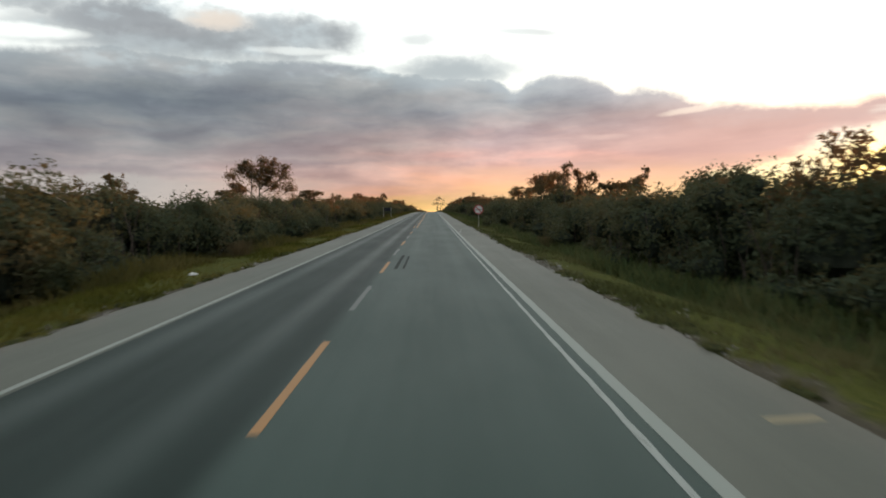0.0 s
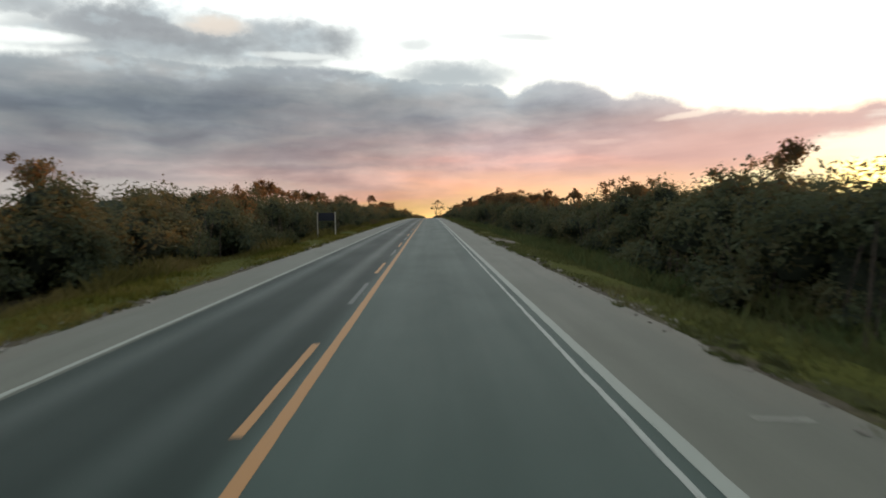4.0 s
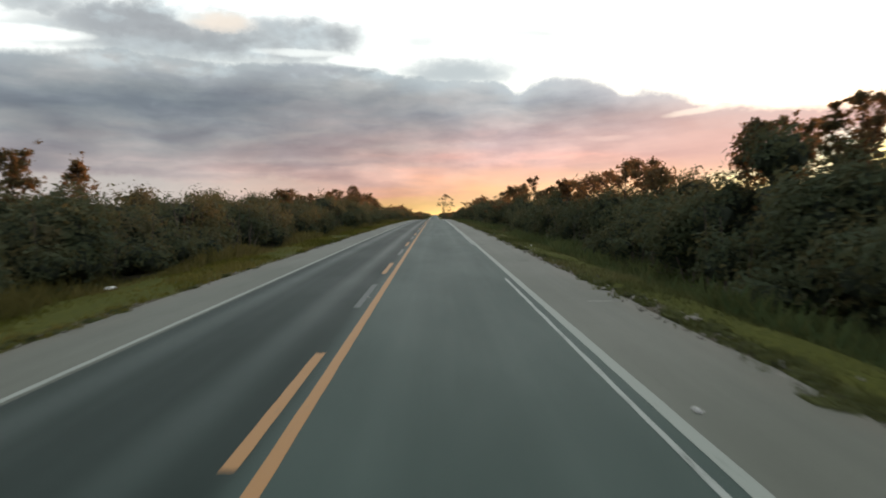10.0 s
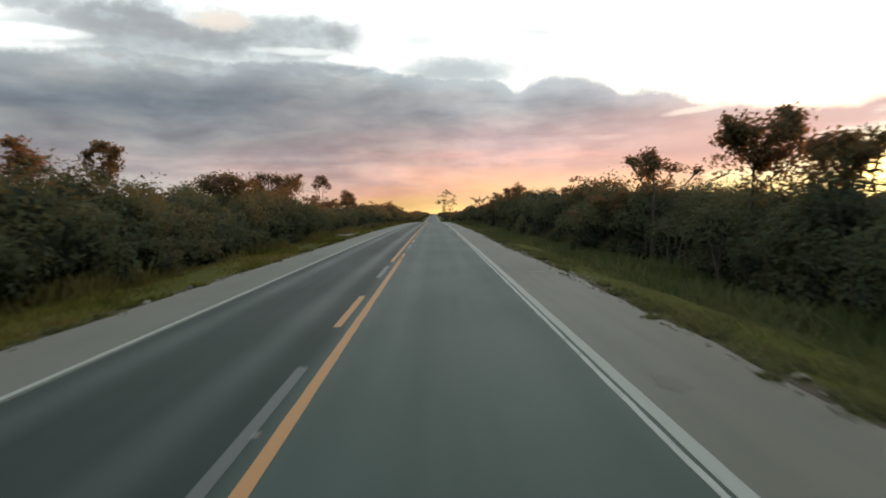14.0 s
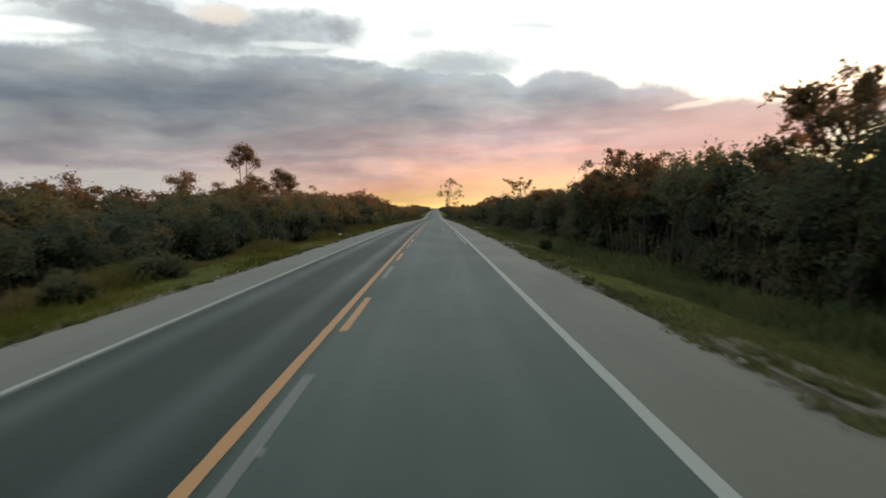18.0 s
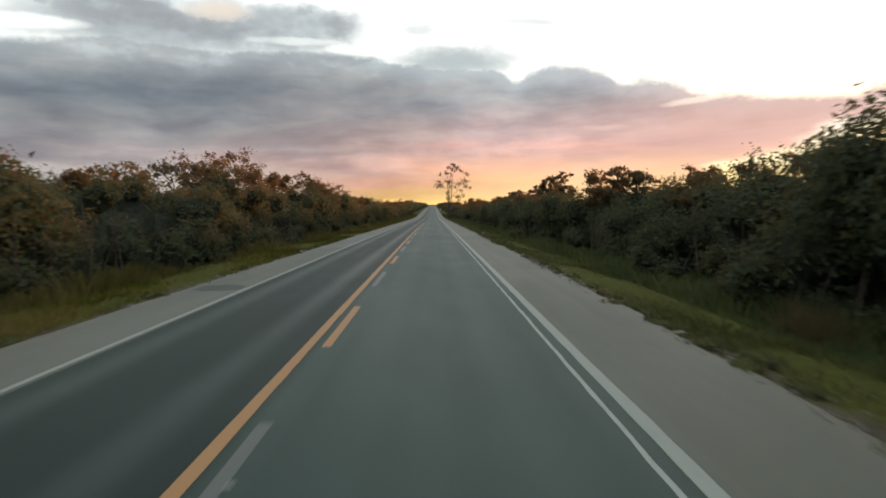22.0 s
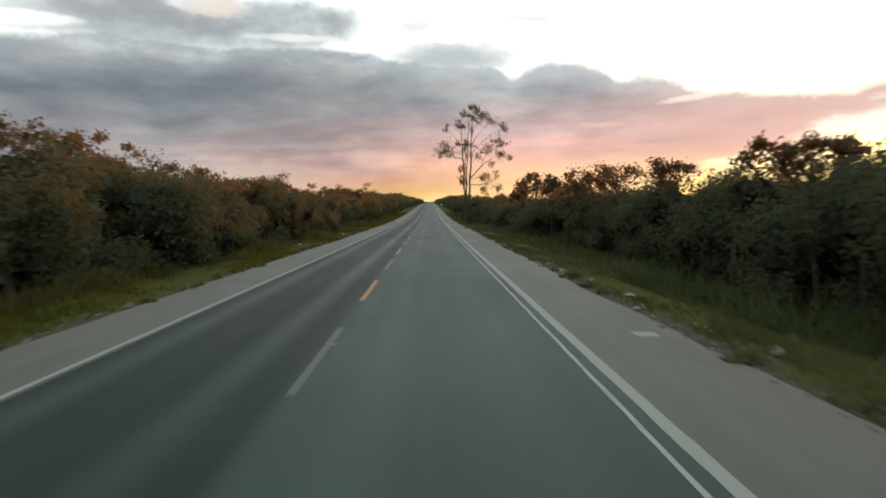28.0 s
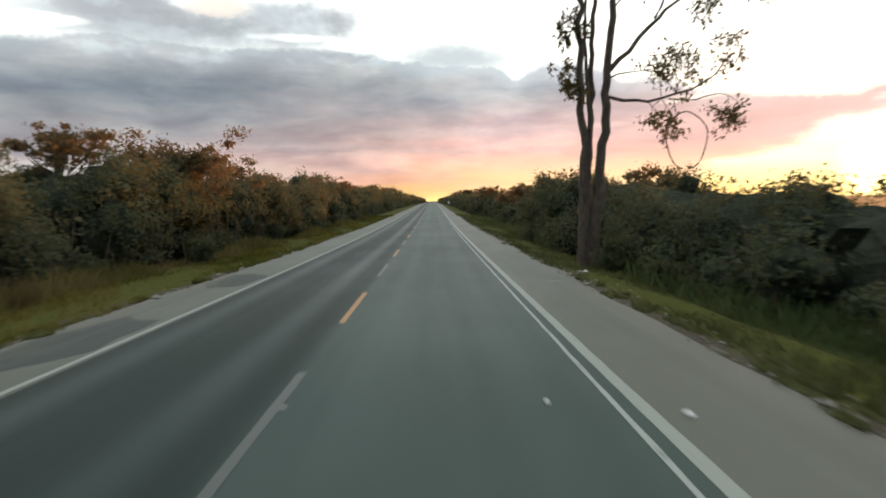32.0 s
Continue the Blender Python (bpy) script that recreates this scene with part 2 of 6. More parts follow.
bank_colour = g.mix(g.math("MULTIPLY", g.math("MULTIPLY", g.smooth(off, 34.0, 26.0), g.smooth(elevation, 10.5, 7.0)), g.math("MAXIMUM", sunward, 0.0)), bank_colour, (.94, .55, .46))
low_glow = g.math("MULTIPLY", g.smooth(g.math("ADD", elevation, g.math("MULTIPLY", wisps, 1.5)), 5.0, 1.2), g.smooth(azimuth, -10.0, 16.0))
bank_colour = g.mix(g.math("MULTIPLY", low_glow, 0.88), bank_colour, (1.22, .78, .42))
open_sky = g.ramp(el01, [(0.0, (1.1, .95, .70)), (0.3, (1.2, 1.12, 1.0)), (0.6, (1.12, 1.12, 1.10)), (1.0, (1.08, 1.10, 1.12))])
nishita = g.node("ShaderNodeTexSky", sky_type="NISHITA", sun_disc=False, sun_elevation=radians(SUN_EL), sun_rotation=radians(SUN_AZ))
open_sky = g.mix(0.06, open_sky, nishita.outputs[0], "ADD")
sky = g.mix(cover, open_sky, bank_colour)
# under the pink bank a bright wedge opens towards the sun, white above and yellow at its foot
wedge_top = g.math("MULTIPLY", g.ramp(az01, [((q + 60) / 120, h / 12) for q, h in ((17, 0.6), (22, 2.2), (26, 3.4), (29, 4.6), (32, 6.2), (36, 7.4), (44, 8.0), (56, 6.0))]), 12.0)
wedge = g.smooth(g.math("ADD", g.math("SUBTRACT", wedge_top, elevation), g.math("ADD", g.math("MULTIPLY", wisps, 3.0), g.math("MULTIPLY", heads, 1.6))), -0.3, 1.2)
wedge_colour = g.ramp(g.math("DIVIDE", g.math("ADD", elevation, g.math("MULTIPLY", wisps, 2.0)), 8.0), [(0.0, (1.4, .82, .26)), (0.16, (1.5, 1.05, .40)), (0.36, (1.5, 1.22, .66)), (0.6, (1.4, 1.25, .95)), (0.85, (1.25, 1.15, 1.02))])
sky = g.mix(g.math("MULTIPLY", wedge, 0.94), sky, wedge_colour)
sky = g.mix(g.smooth(off, 4.0, 0.8), sky, (3.5, 2.6, 1.0))
# behind the camera the sky turns to a dim blue dusk
sky = g.mix(g.smooth(dy, 0.25, -0.6, 0.0, 0.75), sky, (.34, .38, .46))
background = g.node("ShaderNodeBackground")
nt.links.new(sky, background.inputs[0])
background.inputs[1].default_value = 1.0
nt.links.new(background.outputs[0], g.node("ShaderNodeOutputWorld").inputs[0])

sun = new("sun", bpy.data.lights.new("sun", "SUN"))
sun.data.energy, sun.data.angle, sun.data.color = 5.0, radians(1.0), (1.0, .46, .17)
sun.matrix_world = look((0, 0, 0), -sun_dir)
tagged(sun, "low orange evening sun", "sun", kind="structure")

# ---- materials ----


def material(name, base=(.5, .5, .5), rough=0.8, metal=0.0):
    m = bpy.data.materials.new(name)
    m.use_nodes = True
    gr = Graph(m.node_tree)
    bsdf = m.node_tree.nodes["Principled BSDF"]
    bsdf.inputs["Base Color"].default_value = (*base, 1)
    bsdf.inputs["Roughness"].default_value = rough
    bsdf.inputs["Metallic"].default_value = metal
    return m, gr, bsdf


def place_coords(gr):
    n = gr.node("ShaderNodeNewGeometry")
    s = gr.node("ShaderNodeSeparateXYZ")
    gr.put(s.inputs[0], n.outputs["Position"])
    return n.outputs["Position"], s.outputs


def bump(gr, bsdf, height, strength, distance):
    n = gr.node("ShaderNodeBump")
    n.inputs["Strength"].default_value, n.inputs["Distance"].default_value = strength, distance
    gr.put(n.inputs["Height"], height)
    gr.put(bsdf.inputs["Normal"], n.outputs[0])


def asphalt(name, dark, light, tracks):
    m, gr, bsdf = material(name, rough=0.7)
    bsdf.inputs["Specular IOR Level"].default_value = 0.17
    pos, (px, py, pz) = place_coords(gr)
    grit = gr.noise(pos, 60, 3, 0.7)
    long = gr.xyz(gr.math("MULTIPLY", px, 1.6), gr.math("MULTIPLY", py, 0.035), 0.0)
    streak = gr.noise(long, 1.5, 4, 0.6)
    blotch = gr.noise(gr.xyz(px, gr.math("MULTIPLY", py, 0.35), 0.0), 0.35, 4, 0.6)
    f = gr.math("ADD", gr.math("MULTIPLY", streak, 0.35), gr.math("MULTIPLY", blotch, 0.65))
    col = gr.mix(gr.smooth(f, 0.25, 0.75), dark, light)
    col = gr.mix(gr.math("MULTIPLY", gr.smooth(grit, 0.35, 0.75), 0.25), col, tuple(c * 1.5 for c in light))
    rough = gr.smooth(f, 0.3, 0.7, 0.62, 0.54)
    if tracks:
        # polished wheel tracks, a pair in each lane
        for centre in tracks:
            d = gr.math("ABSOLUTE", gr.math("SUBTRACT", px, centre))
            w = gr.math("MULTIPLY", gr.smooth(gr.math("ADD", d, gr.math("MULTIPLY", streak, 0.25)), 0.62, 0.15), 0.8 if centre < 0 else 0.14)
            col = gr.mix(w, col, tuple(c * 1.30 for c in light))
            rough = gr.math("SUBTRACT", rough, gr.math("MULTIPLY", w, 0.16))
        # the oncoming lane was laid in darker asphalt
        gr.put(bsdf.inputs["Specular IOR Level"], gr.smooth(px, -0.25, 0.15, 0.10, 0.17))
        col = gr.mix(gr.smooth(px, 0.15, -0.25, 0.0, 1.0), col, gr.mix(1.0, col, (.31, .41, .40), "MULTIPLY"))
    else:
        # sandy dust lies in drifts along the outer edge
        edge = gr.math("SUBTRACT", gr.math("ABSOLUTE", gr.math("SUBTRACT", px, 0.36)), 4.75)
        drift = gr.noise(gr.xyz(px, gr.math("MULTIPLY", py, 0.4), 0.0), 0.9, 5, 0.65)
        dust = gr.smooth(gr.math("ADD", edge, gr.math("MULTIPLY", gr.math("SUBTRACT", drift, 0.5), 2.2)), 0.0, 1.0)
        col = gr.mix(gr.math("MULTIPLY", dust, 0.75), col, (.105, .098, .076))
    gr.put(bsdf.inputs["Base Color"], col)
    gr.put(bsdf.inputs["Roughness"], rough)
    bump(gr, bsdf, grit, 0.35, 0.006)
    return m


def paint(name, colour, wear, under=(.030, .039, .034), rough=0.62):
    """Road paint, worn through to the asphalt in patches."""
    m, gr, bsdf = material(name, rough=rough)
    pos, (px, py, pz) = place_coords(gr)
    worn = gr.noise(gr.xyz(gr.math("MULTIPLY", px, 9.0), gr.math("MULTIPLY", py, 1.3), 0.0), 1.0, 6, 0.7)
    fine = gr.noise(pos, 45, 3, 0.7)
    f = gr.math("ADD", gr.math("MULTIPLY", worn, 0.7), gr.math("MULTIPLY", fine, 0.3))
    col = gr.mix(gr.smooth(f, wear - 0.10, wear + 0.10), under, colour)
    gr.put(bsdf.inputs["Base Color"], col)
    bump(gr, bsdf, fine, 0.3, 0.004)
    return m


def leaf_material(name, greens, translucent=0.3, gloss=0.10, through_leaf=(.13, .10, .03)):
    """Leaves: each one takes its own shade."""
    m = bpy.data.materials.new(name)
    m.use_nodes = True
    t = m.node_tree
    t.nodes.clear()
    gr = Graph(t)
    geo = gr.node("ShaderNodeNewGeometry")
    patch = gr.noise(geo.outputs["Position"], 0.22, 3, 0.6)
    f = gr.math("ADD", gr.math("MULTIPLY", geo.outputs["Random Per Island"], 0.18), gr.smooth(patch, 0.28, 0.72, 0.08, 0.96))
    stops = [(0.12 + 0.8 * i / (len(greens) - 1), c) for i, c in enumerate(greens)]
    col = gr.ramp(gr.math("SUBTRACT", f, 0.15), stops)
    d = gr.node("ShaderNodeBsdfPrincipled")
    gr.put(d.inputs["Base Color"], col)
    d.inputs["Roughness"].default_value = 0.7
    d.inputs["Specular IOR Level"].default_value = gloss
    tr = gr.node("ShaderNodeBsdfTranslucent")
    gr.put(tr.inputs[0], gr.mix(0.5, col, through_leaf))
    mix = gr.node("ShaderNodeMixShader")
    mix.inputs[0].default_value = translucent
    t.links.new(d.outputs[0], mix.inputs[1])
    t.links.new(tr.outputs[0], mix.inputs[2])
    t.links.new(mix.outputs[0], gr.node("ShaderNodeOutputMaterial").inputs[0])
    return m


LANE = asphalt("lane_asphalt", (.0210, .0394, .0326), (.0284, .0508, .0424), (-2.75, -0.95, 0.95, 2.75))
SHOULDER = asphalt("shoulder_asphalt", (.070, .076, .060), (.087, .094, .074), ())
WHITE = paint("white_paint", (.195, .22, .19), 0.34)
WHITE_OLD = paint("old_white_paint", (.235, .26, .235), 0.40)
YELLOW = paint("yellow_paint", (.280, .138, .038), 0.34)
GREYED_DIM = paint("dim_greyed_paint", (.017, .029, .025), 0.40, rough=0.52)
GREYED_MID = paint("mid_greyed_paint", (.029, .039, .034), 0.40, rough=0.52)
GREYED = paint("greyed_paint", (.047, .058, .051), 0.40, rough=0.52)

EARTH, gr, bsdf = material("earth_and_turf", rough=0.95)
bsdf.inputs["Specular IOR Level"].default_value = 0.05
pos, (px, py, pz) = place_coords(gr)
patch = gr.noise(pos, 0.55, 5, 0.65)
fine = gr.noise(pos, 7.0, 5, 0.7)
turf = gr.mix(gr.smooth(fine, 0.3, 0.7), (.036, .044, .009), (.080, .082, .017))
soil = gr.mix(gr.smooth(fine, 0.3, 0.7), (.046, .040, .028), (.088, .078, .057))
off_road = gr.math("MAXIMUM", gr.math("SUBTRACT", px, ROAD_RIGHT), gr.math("SUBTRACT", ROAD_LEFT, px))
bare = gr.smooth(gr.math("ADD", off_road, gr.math("MULTIPLY", gr.math("SUBTRACT", patch, 0.5), 2.4)), 0.75, 0.2)
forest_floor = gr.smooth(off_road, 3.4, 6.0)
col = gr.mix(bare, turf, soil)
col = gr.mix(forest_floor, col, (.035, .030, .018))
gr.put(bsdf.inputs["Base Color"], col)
bump(gr, bsdf, fine, 0.8, 0.05)

GRASS = leaf_material("grass_blades", [(.050, .058, .012), (.088, .094, .018), (.135, .122, .030), (.175, .140, .050)], 0.3, 0.0)
GREEN_GRASS = leaf_material("green_grass_blades", [(.055, .068, .028), (.085, .102, .040), (.120, .126, .055), (.150, .138, .066)], 0.35, 0.0)
DRY_GRASS = leaf_material("dry_grass", [(.066, .066, .024), (.105, .096, .034), (.150, .118, .052)], 0.4, 0.0)
TALL_GRASS = leaf_material("tall_grass", [(.048, .076, .033), (.077, .107, .045), (.122, .126, .061)], 0.4, 0.0)
SCRUB = leaf_material("scrub_leaves", [(.044, .062, .035), (.060, .080, .043), (.074, .088, .046), (.096, .084, .046)], 0.40, through_leaf=(.17, .115, .045))
TREE_LEAF = leaf_material("tree_leaves", [(.040, .054, .030), (.066, .076, .038), (.105, .086, .044), (.150, .088, .050)], 0.55, through_leaf=(.27, .13, .06))
GUM_LEAF = leaf_material("gum_leaves", [(.035, .040, .016), (.060, .056, .022), (.100, .068, .030)], 0.30)

# dark colour stands in for the shade deep inside the scrub
SHADE, gr, bsdf = material("thicket_shade", rough=1.0)
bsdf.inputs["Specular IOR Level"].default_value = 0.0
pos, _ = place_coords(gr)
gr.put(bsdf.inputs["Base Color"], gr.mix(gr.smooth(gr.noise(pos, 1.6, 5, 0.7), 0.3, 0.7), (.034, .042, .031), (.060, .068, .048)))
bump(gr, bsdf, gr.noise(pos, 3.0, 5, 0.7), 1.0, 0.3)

BARK, gr, bsdf = material("bark", rough=0.9)
pos, (px, py, pz) = place_coords(gr)
grain = gr.noise(gr.xyz(gr.math("MULTIPLY", px, 4.0), gr.math("MULTIPLY", py, 4.0), gr.math("MULTIPLY", pz, 0.9)), 2.5, 5, 0.7)
gr.put(bsdf.inputs["Base Color"], gr.mix(gr.smooth(grain, 0.3, 0.7), (.034, .025, .018), (.098, .076, .056)))
bump(gr, bsdf, grain, 0.7, 0.03)


# ---- mesh helpers ----
def mesh_object(name, verts, faces, mat, parent=None, smooth=False, label=""):
    """One mesh object out of arrays of corners and of three- or four-sided faces."""
    verts, faces = np.asarray(verts, np.float32), np.asarray(faces, np.int32)
    me = bpy.data.meshes.new(name)
    n, k = faces.shape
    me.vertices.add(len(verts))
    me.vertices.foreach_set("co", verts.ravel())
    me.loops.add(n * k)
    me.loops.foreach_set("vertex_index", faces.ravel())
    me.polygons.add(n)
    me.polygons.foreach_set("loop_start", np.arange(0, n * k, k, dtype=np.int32))
    me.polygons.foreach_set("loop_total", np.full(n, k, np.int32))
    me.polygons.foreach_set("use_smooth", np.full(n, smooth, bool))
    me.update(calc_edges=True)
    me.materials.append(mat)
    ob = new(name, me)
    if parent is not None:
        ob.parent = parent
    if label:
        tagged(ob, label)
    return ob


def part(name, bm, mat, parent, label=""):
    me = bpy.data.meshes.new(name)
    bm.to_mesh(me)
    bm.free()
    me.materials.append(mat)
    ob = new(name, me)
    ob.parent = parent
    if label:
        tagged(ob, label)
    return ob


def grid_faces(rows, cols):
    i = np.arange(rows - 1)[:, None] * cols + np.arange(cols - 1)[None, :]
    i = i.ravel()
    return np.stack([i, i + 1, i + 1 + cols, i + cols], 1)


# ---- ground and road ----
gx = np.concatenate([[-3000, -1200, -500, -200, -90, -50], np.arange(-34, -10, 2.0), np.arange(-10, -5.5, 0.5), [-5.3, -5.13, -4.8, 0, 5.5, 5.86, 6.05],
                     np.arange(6.4, 10.4, 0.5), np.arange(11, 36, 2.0), [50, 90, 200, 500, 1200, 3000]])
gy = np.concatenate([[-380, -200, -100], np.arange(-40, 760, 0.9), np.arange(760, 1500, 8.0), [1700, 2200, 3000, 4200, 5600]])
GX, GY = np.meshgrid(gx, gy)
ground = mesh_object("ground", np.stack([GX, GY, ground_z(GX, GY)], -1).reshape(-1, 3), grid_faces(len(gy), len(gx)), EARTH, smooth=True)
tagged(ground, "sandy verge and turf sloping into dark scrubland", "ground", kind="structure")

ry = np.concatenate([np.arange(-120, 760, 0.5), np.arange(760, 1600, 6.0), [2000, 2800, 4000, 5500]])


def strip(name, x0, x1, lift, mat, label, thick=0.28, ragged=0.0, y=ry):
    """A paved strip with a thickness, its outer edge broken where it is ragged."""
    rng = np.random.default_rng(len(name) + int(abs(x1) * 10))
    wob = np.zeros(len(y))
    for s, a in ((40, .35), (9, .35), (3, .3)):
        wob += a * np.interp(np.arange(len(y)), np.arange(0, len(y) + s, s), rng.uniform(-1, 1, len(np.arange(0, len(y) + s, s))))
    out = wob * ragged
    left = x0 + (out if abs(x0) > abs(x1) else 0 * out)
    right = x1 + (out if abs(x1) > abs(x0) else 0 * out)
    z = road_z(y) + lift
    ring = np.stack([np.stack([left, y, z - thick], -1), np.stack([left, y, z], -1), np.stack([right, y, z], -1), np.stack([right, y, z - thick], -1)], 1)
    ob = mesh_object(name, ring.reshape(-1, 3), grid_faces(len(y), 4), mat)
    return tagged(ob, label, "road", kind="structure")


strip("road", -3.30, 3.87, 0.0, LANE, "grey-green two-lane asphalt with polished wheel tracks")
strip("shoulder_left", ROAD_LEFT, -3.30, -0.004, SHOULDER, "pale worn asphalt shoulder with broken edge", ragged=0.14)
strip("shoulder_right", 3.87, ROAD_RIGHT, -0.004, SHOULDER, "pale worn asphalt shoulder with broken edge", ragged=0.30)


def line(name, x, width, y0, y1, mat, label, lift=0.004, ragged=0.0, seed=0, gaps=0.0):
    """A painted line along the road, with crumbled edges; gaps is the share of it that is gone."""
    step = 0.25 if ragged > 0.01 else 0.5 if ragged else 2.0
    y = np.unique(np.concatenate([np.arange(y0, min(y1, 760), step), np.arange(min(y1, 760), y1, 20.0), [y1]]))
    rng = np.random.default_rng(seed + 7)
    half = width / 2
    le = x - half + ragged * rng.uniform(-1, 1, len(y))
    ri = x + half + ragged * rng.uniform(-1, 1, len(y))
    z = road_z(y) + lift
    v = np.stack([np.stack([le, y, z], -1), np.stack([ri, y, z], -1)], 1).reshape(-1, 3)
    f = grid_faces(len(y), 2)
    if gaps:
        slow = np.interp(y[:-1], np.arange(y0, y1 + 12, 12.0), rng.uniform(0, 1, len(np.arange(y0, y1 + 12, 12.0))))
        f = f[(slow + 0.25 * rng.uniform(-1, 1, len(slow))) > gaps]
    return tagged(mesh_object(name, v, f, mat), label, "road marking", kind="structure")


SOLID_FROM, SOLID_SWAP, SOLID_TO = 58.9, 287.0, 543.0
line("edge_line_left", -3.42, 0.11, -120, 1500, WHITE, "thin white edge line", ragged=0.006)
line("edge_line_right", 3.93, 0.165, -120, 1500, WHITE, "broad white edge line", ragged=0.006, seed=2)
for n, (y0, y1, x, w) in enumerate(((-120, 203, 3.66, .075), (221, 318, 3.76, .075), (377, 392, 3.66, .06), (392, 700, 3.66, .062))):
    line("old_edge_line_right", x, w, y0, y1, WHITE_OLD, "crumbling old white edge line", ragged=0.008, seed=3 + n)
line("solid_line_near", 0.165, 0.15, SOLID_FROM, SOLID_SWAP, YELLOW, "solid yellow no-overtaking line", ragged=0.005, seed=4)
line("solid_line_far", -0.145, 0.155, SOLID_SWAP - 3, SOLID_TO, YELLOW, "solid yellow no-overtaking line", ragged=0.005, seed=5)


def dash_x(y):
    return -0.16 if SOLID_FROM < y + 2 < SOLID_SWAP else 0.15 if SOLID_SWAP <= y + 2 < SOLID_TO + 4 else 0.035 if y < 20 else 0.0


for k in range(-4, 70):
    far_end = 16 * k + (0.6 if k < 1 else 0.0 if k < 4 else 0.9 if 5 <= k < 11 else 1.2 if 11 <= k < 26 else 0.6)
    for end, mat, name, label in ((far_end, YELLOW, "yellow_dash", "yellow centre-line dash"), (far_end - (7.3 if 5 <= k < 26 else 7.9), GREYED_DIM if SOLID_FROM < far_end < SOLID_SWAP else GREYED_MID if far_end > SOLID_TO + 8 else GREYED, "faded_dash", "faded grey old centre-line dash")):
        x = dash_x(end - 4)
        ob = line(name, x, 0.15 if 12 <= k < 34 else 0.12, end - (5.8 if mat is YELLOW and k == 4 else 4.3), end, mat, label, ragged=0.004, seed=k + 100)
        tagged(ob, group="centre-line dashes")

# ---- plants ----
def tube(points, radii, sides=6):
    """A tapered round limb along a line of points: corners and four-sided faces."""
    points = np.asarray(points, float)
    tangent = np.gradient(points, axis=0)
    tangent /= np.linalg.norm(tangent, axis=1)[:, None] + 1e-9
    ref = np.where(np.abs(tangent[:, 2:3]) > 0.9, [[1.0, 0, 0]], [[0, 0, 1.0]])
    u = np.cross(tangent, ref)
    u /= np.linalg.norm(u, axis=1)[:, None]
    w = np.cross(tangent, u)
    a = np.linspace(0, 2 * np.pi, sides, endpoint=False)
    ring = points[:, None] + np.asarray(radii)[:, None, None] * (np.cos(a)[None, :, None] * u[:, None] + np.sin(a)[None, :, None] * w[:, None])
    f = []
    for i in range(len(points) - 1):
        for j in range(sides):
            k = (j + 1) % sides
            f.append((i * sides + j, i * sides + k, (i + 1) * sides + k, (i + 1) * sides + j))
    return ring.reshape(-1, 3), np.array(f)


def joined(pieces):
    vs, fs, n = [], [], 0
    for v, f in pieces:
        vs.append(v)
        fs.append(f + n)
        n += len(v)
    return np.concatenate(vs), np.concatenate(fs)


def leaves(centres, size, rng, droop=0.0, out=None, loose=0.55):
    """A small leaf at every centre, turned at random or loosely towards the way out of its bush."""
    n = len(centres)
    a = rng.normal(size=(n, 3))
    a[:, 2] -= droop
    face = rng.normal(size=(n, 3))
    if out is not None:
        face = loose * face + out / (np.linalg.norm(out, axis=1)[:, None] + 1e-9)
        face /= np.linalg.norm(face, axis=1)[:, None] + 1e-9
        a -= face * (a * face).sum(1)[:, None]
    a /= np.linalg.norm(a, axis=1)[:, None] + 1e-9
    b = np.cross(face, a)
    b /= np.linalg.norm(b, axis=1)[:, None] + 1e-9
    s = size * rng.uniform(0.6, 1.35, n)[:, None]
    tip, wide = a * s * 0.62, b * s * 0.34
    v = np.stack([centres - tip + wide, centres - tip * 0.8 - wide, centres + tip], 1).reshape(-1, 3)
    return v, np.arange(3 * n).reshape(n, 3)


def clumps(centres, radius, count, rng, flat=0.7):
    """Points gathered in loose clumps round the centres."""
    c = np.repeat(centres, count, axis=0)
    p = rng.normal(size=c.shape)
    p *= 0.52 * np.repeat(radius, count)[:, None]
    p[:, 2] *= flat
    return c + p


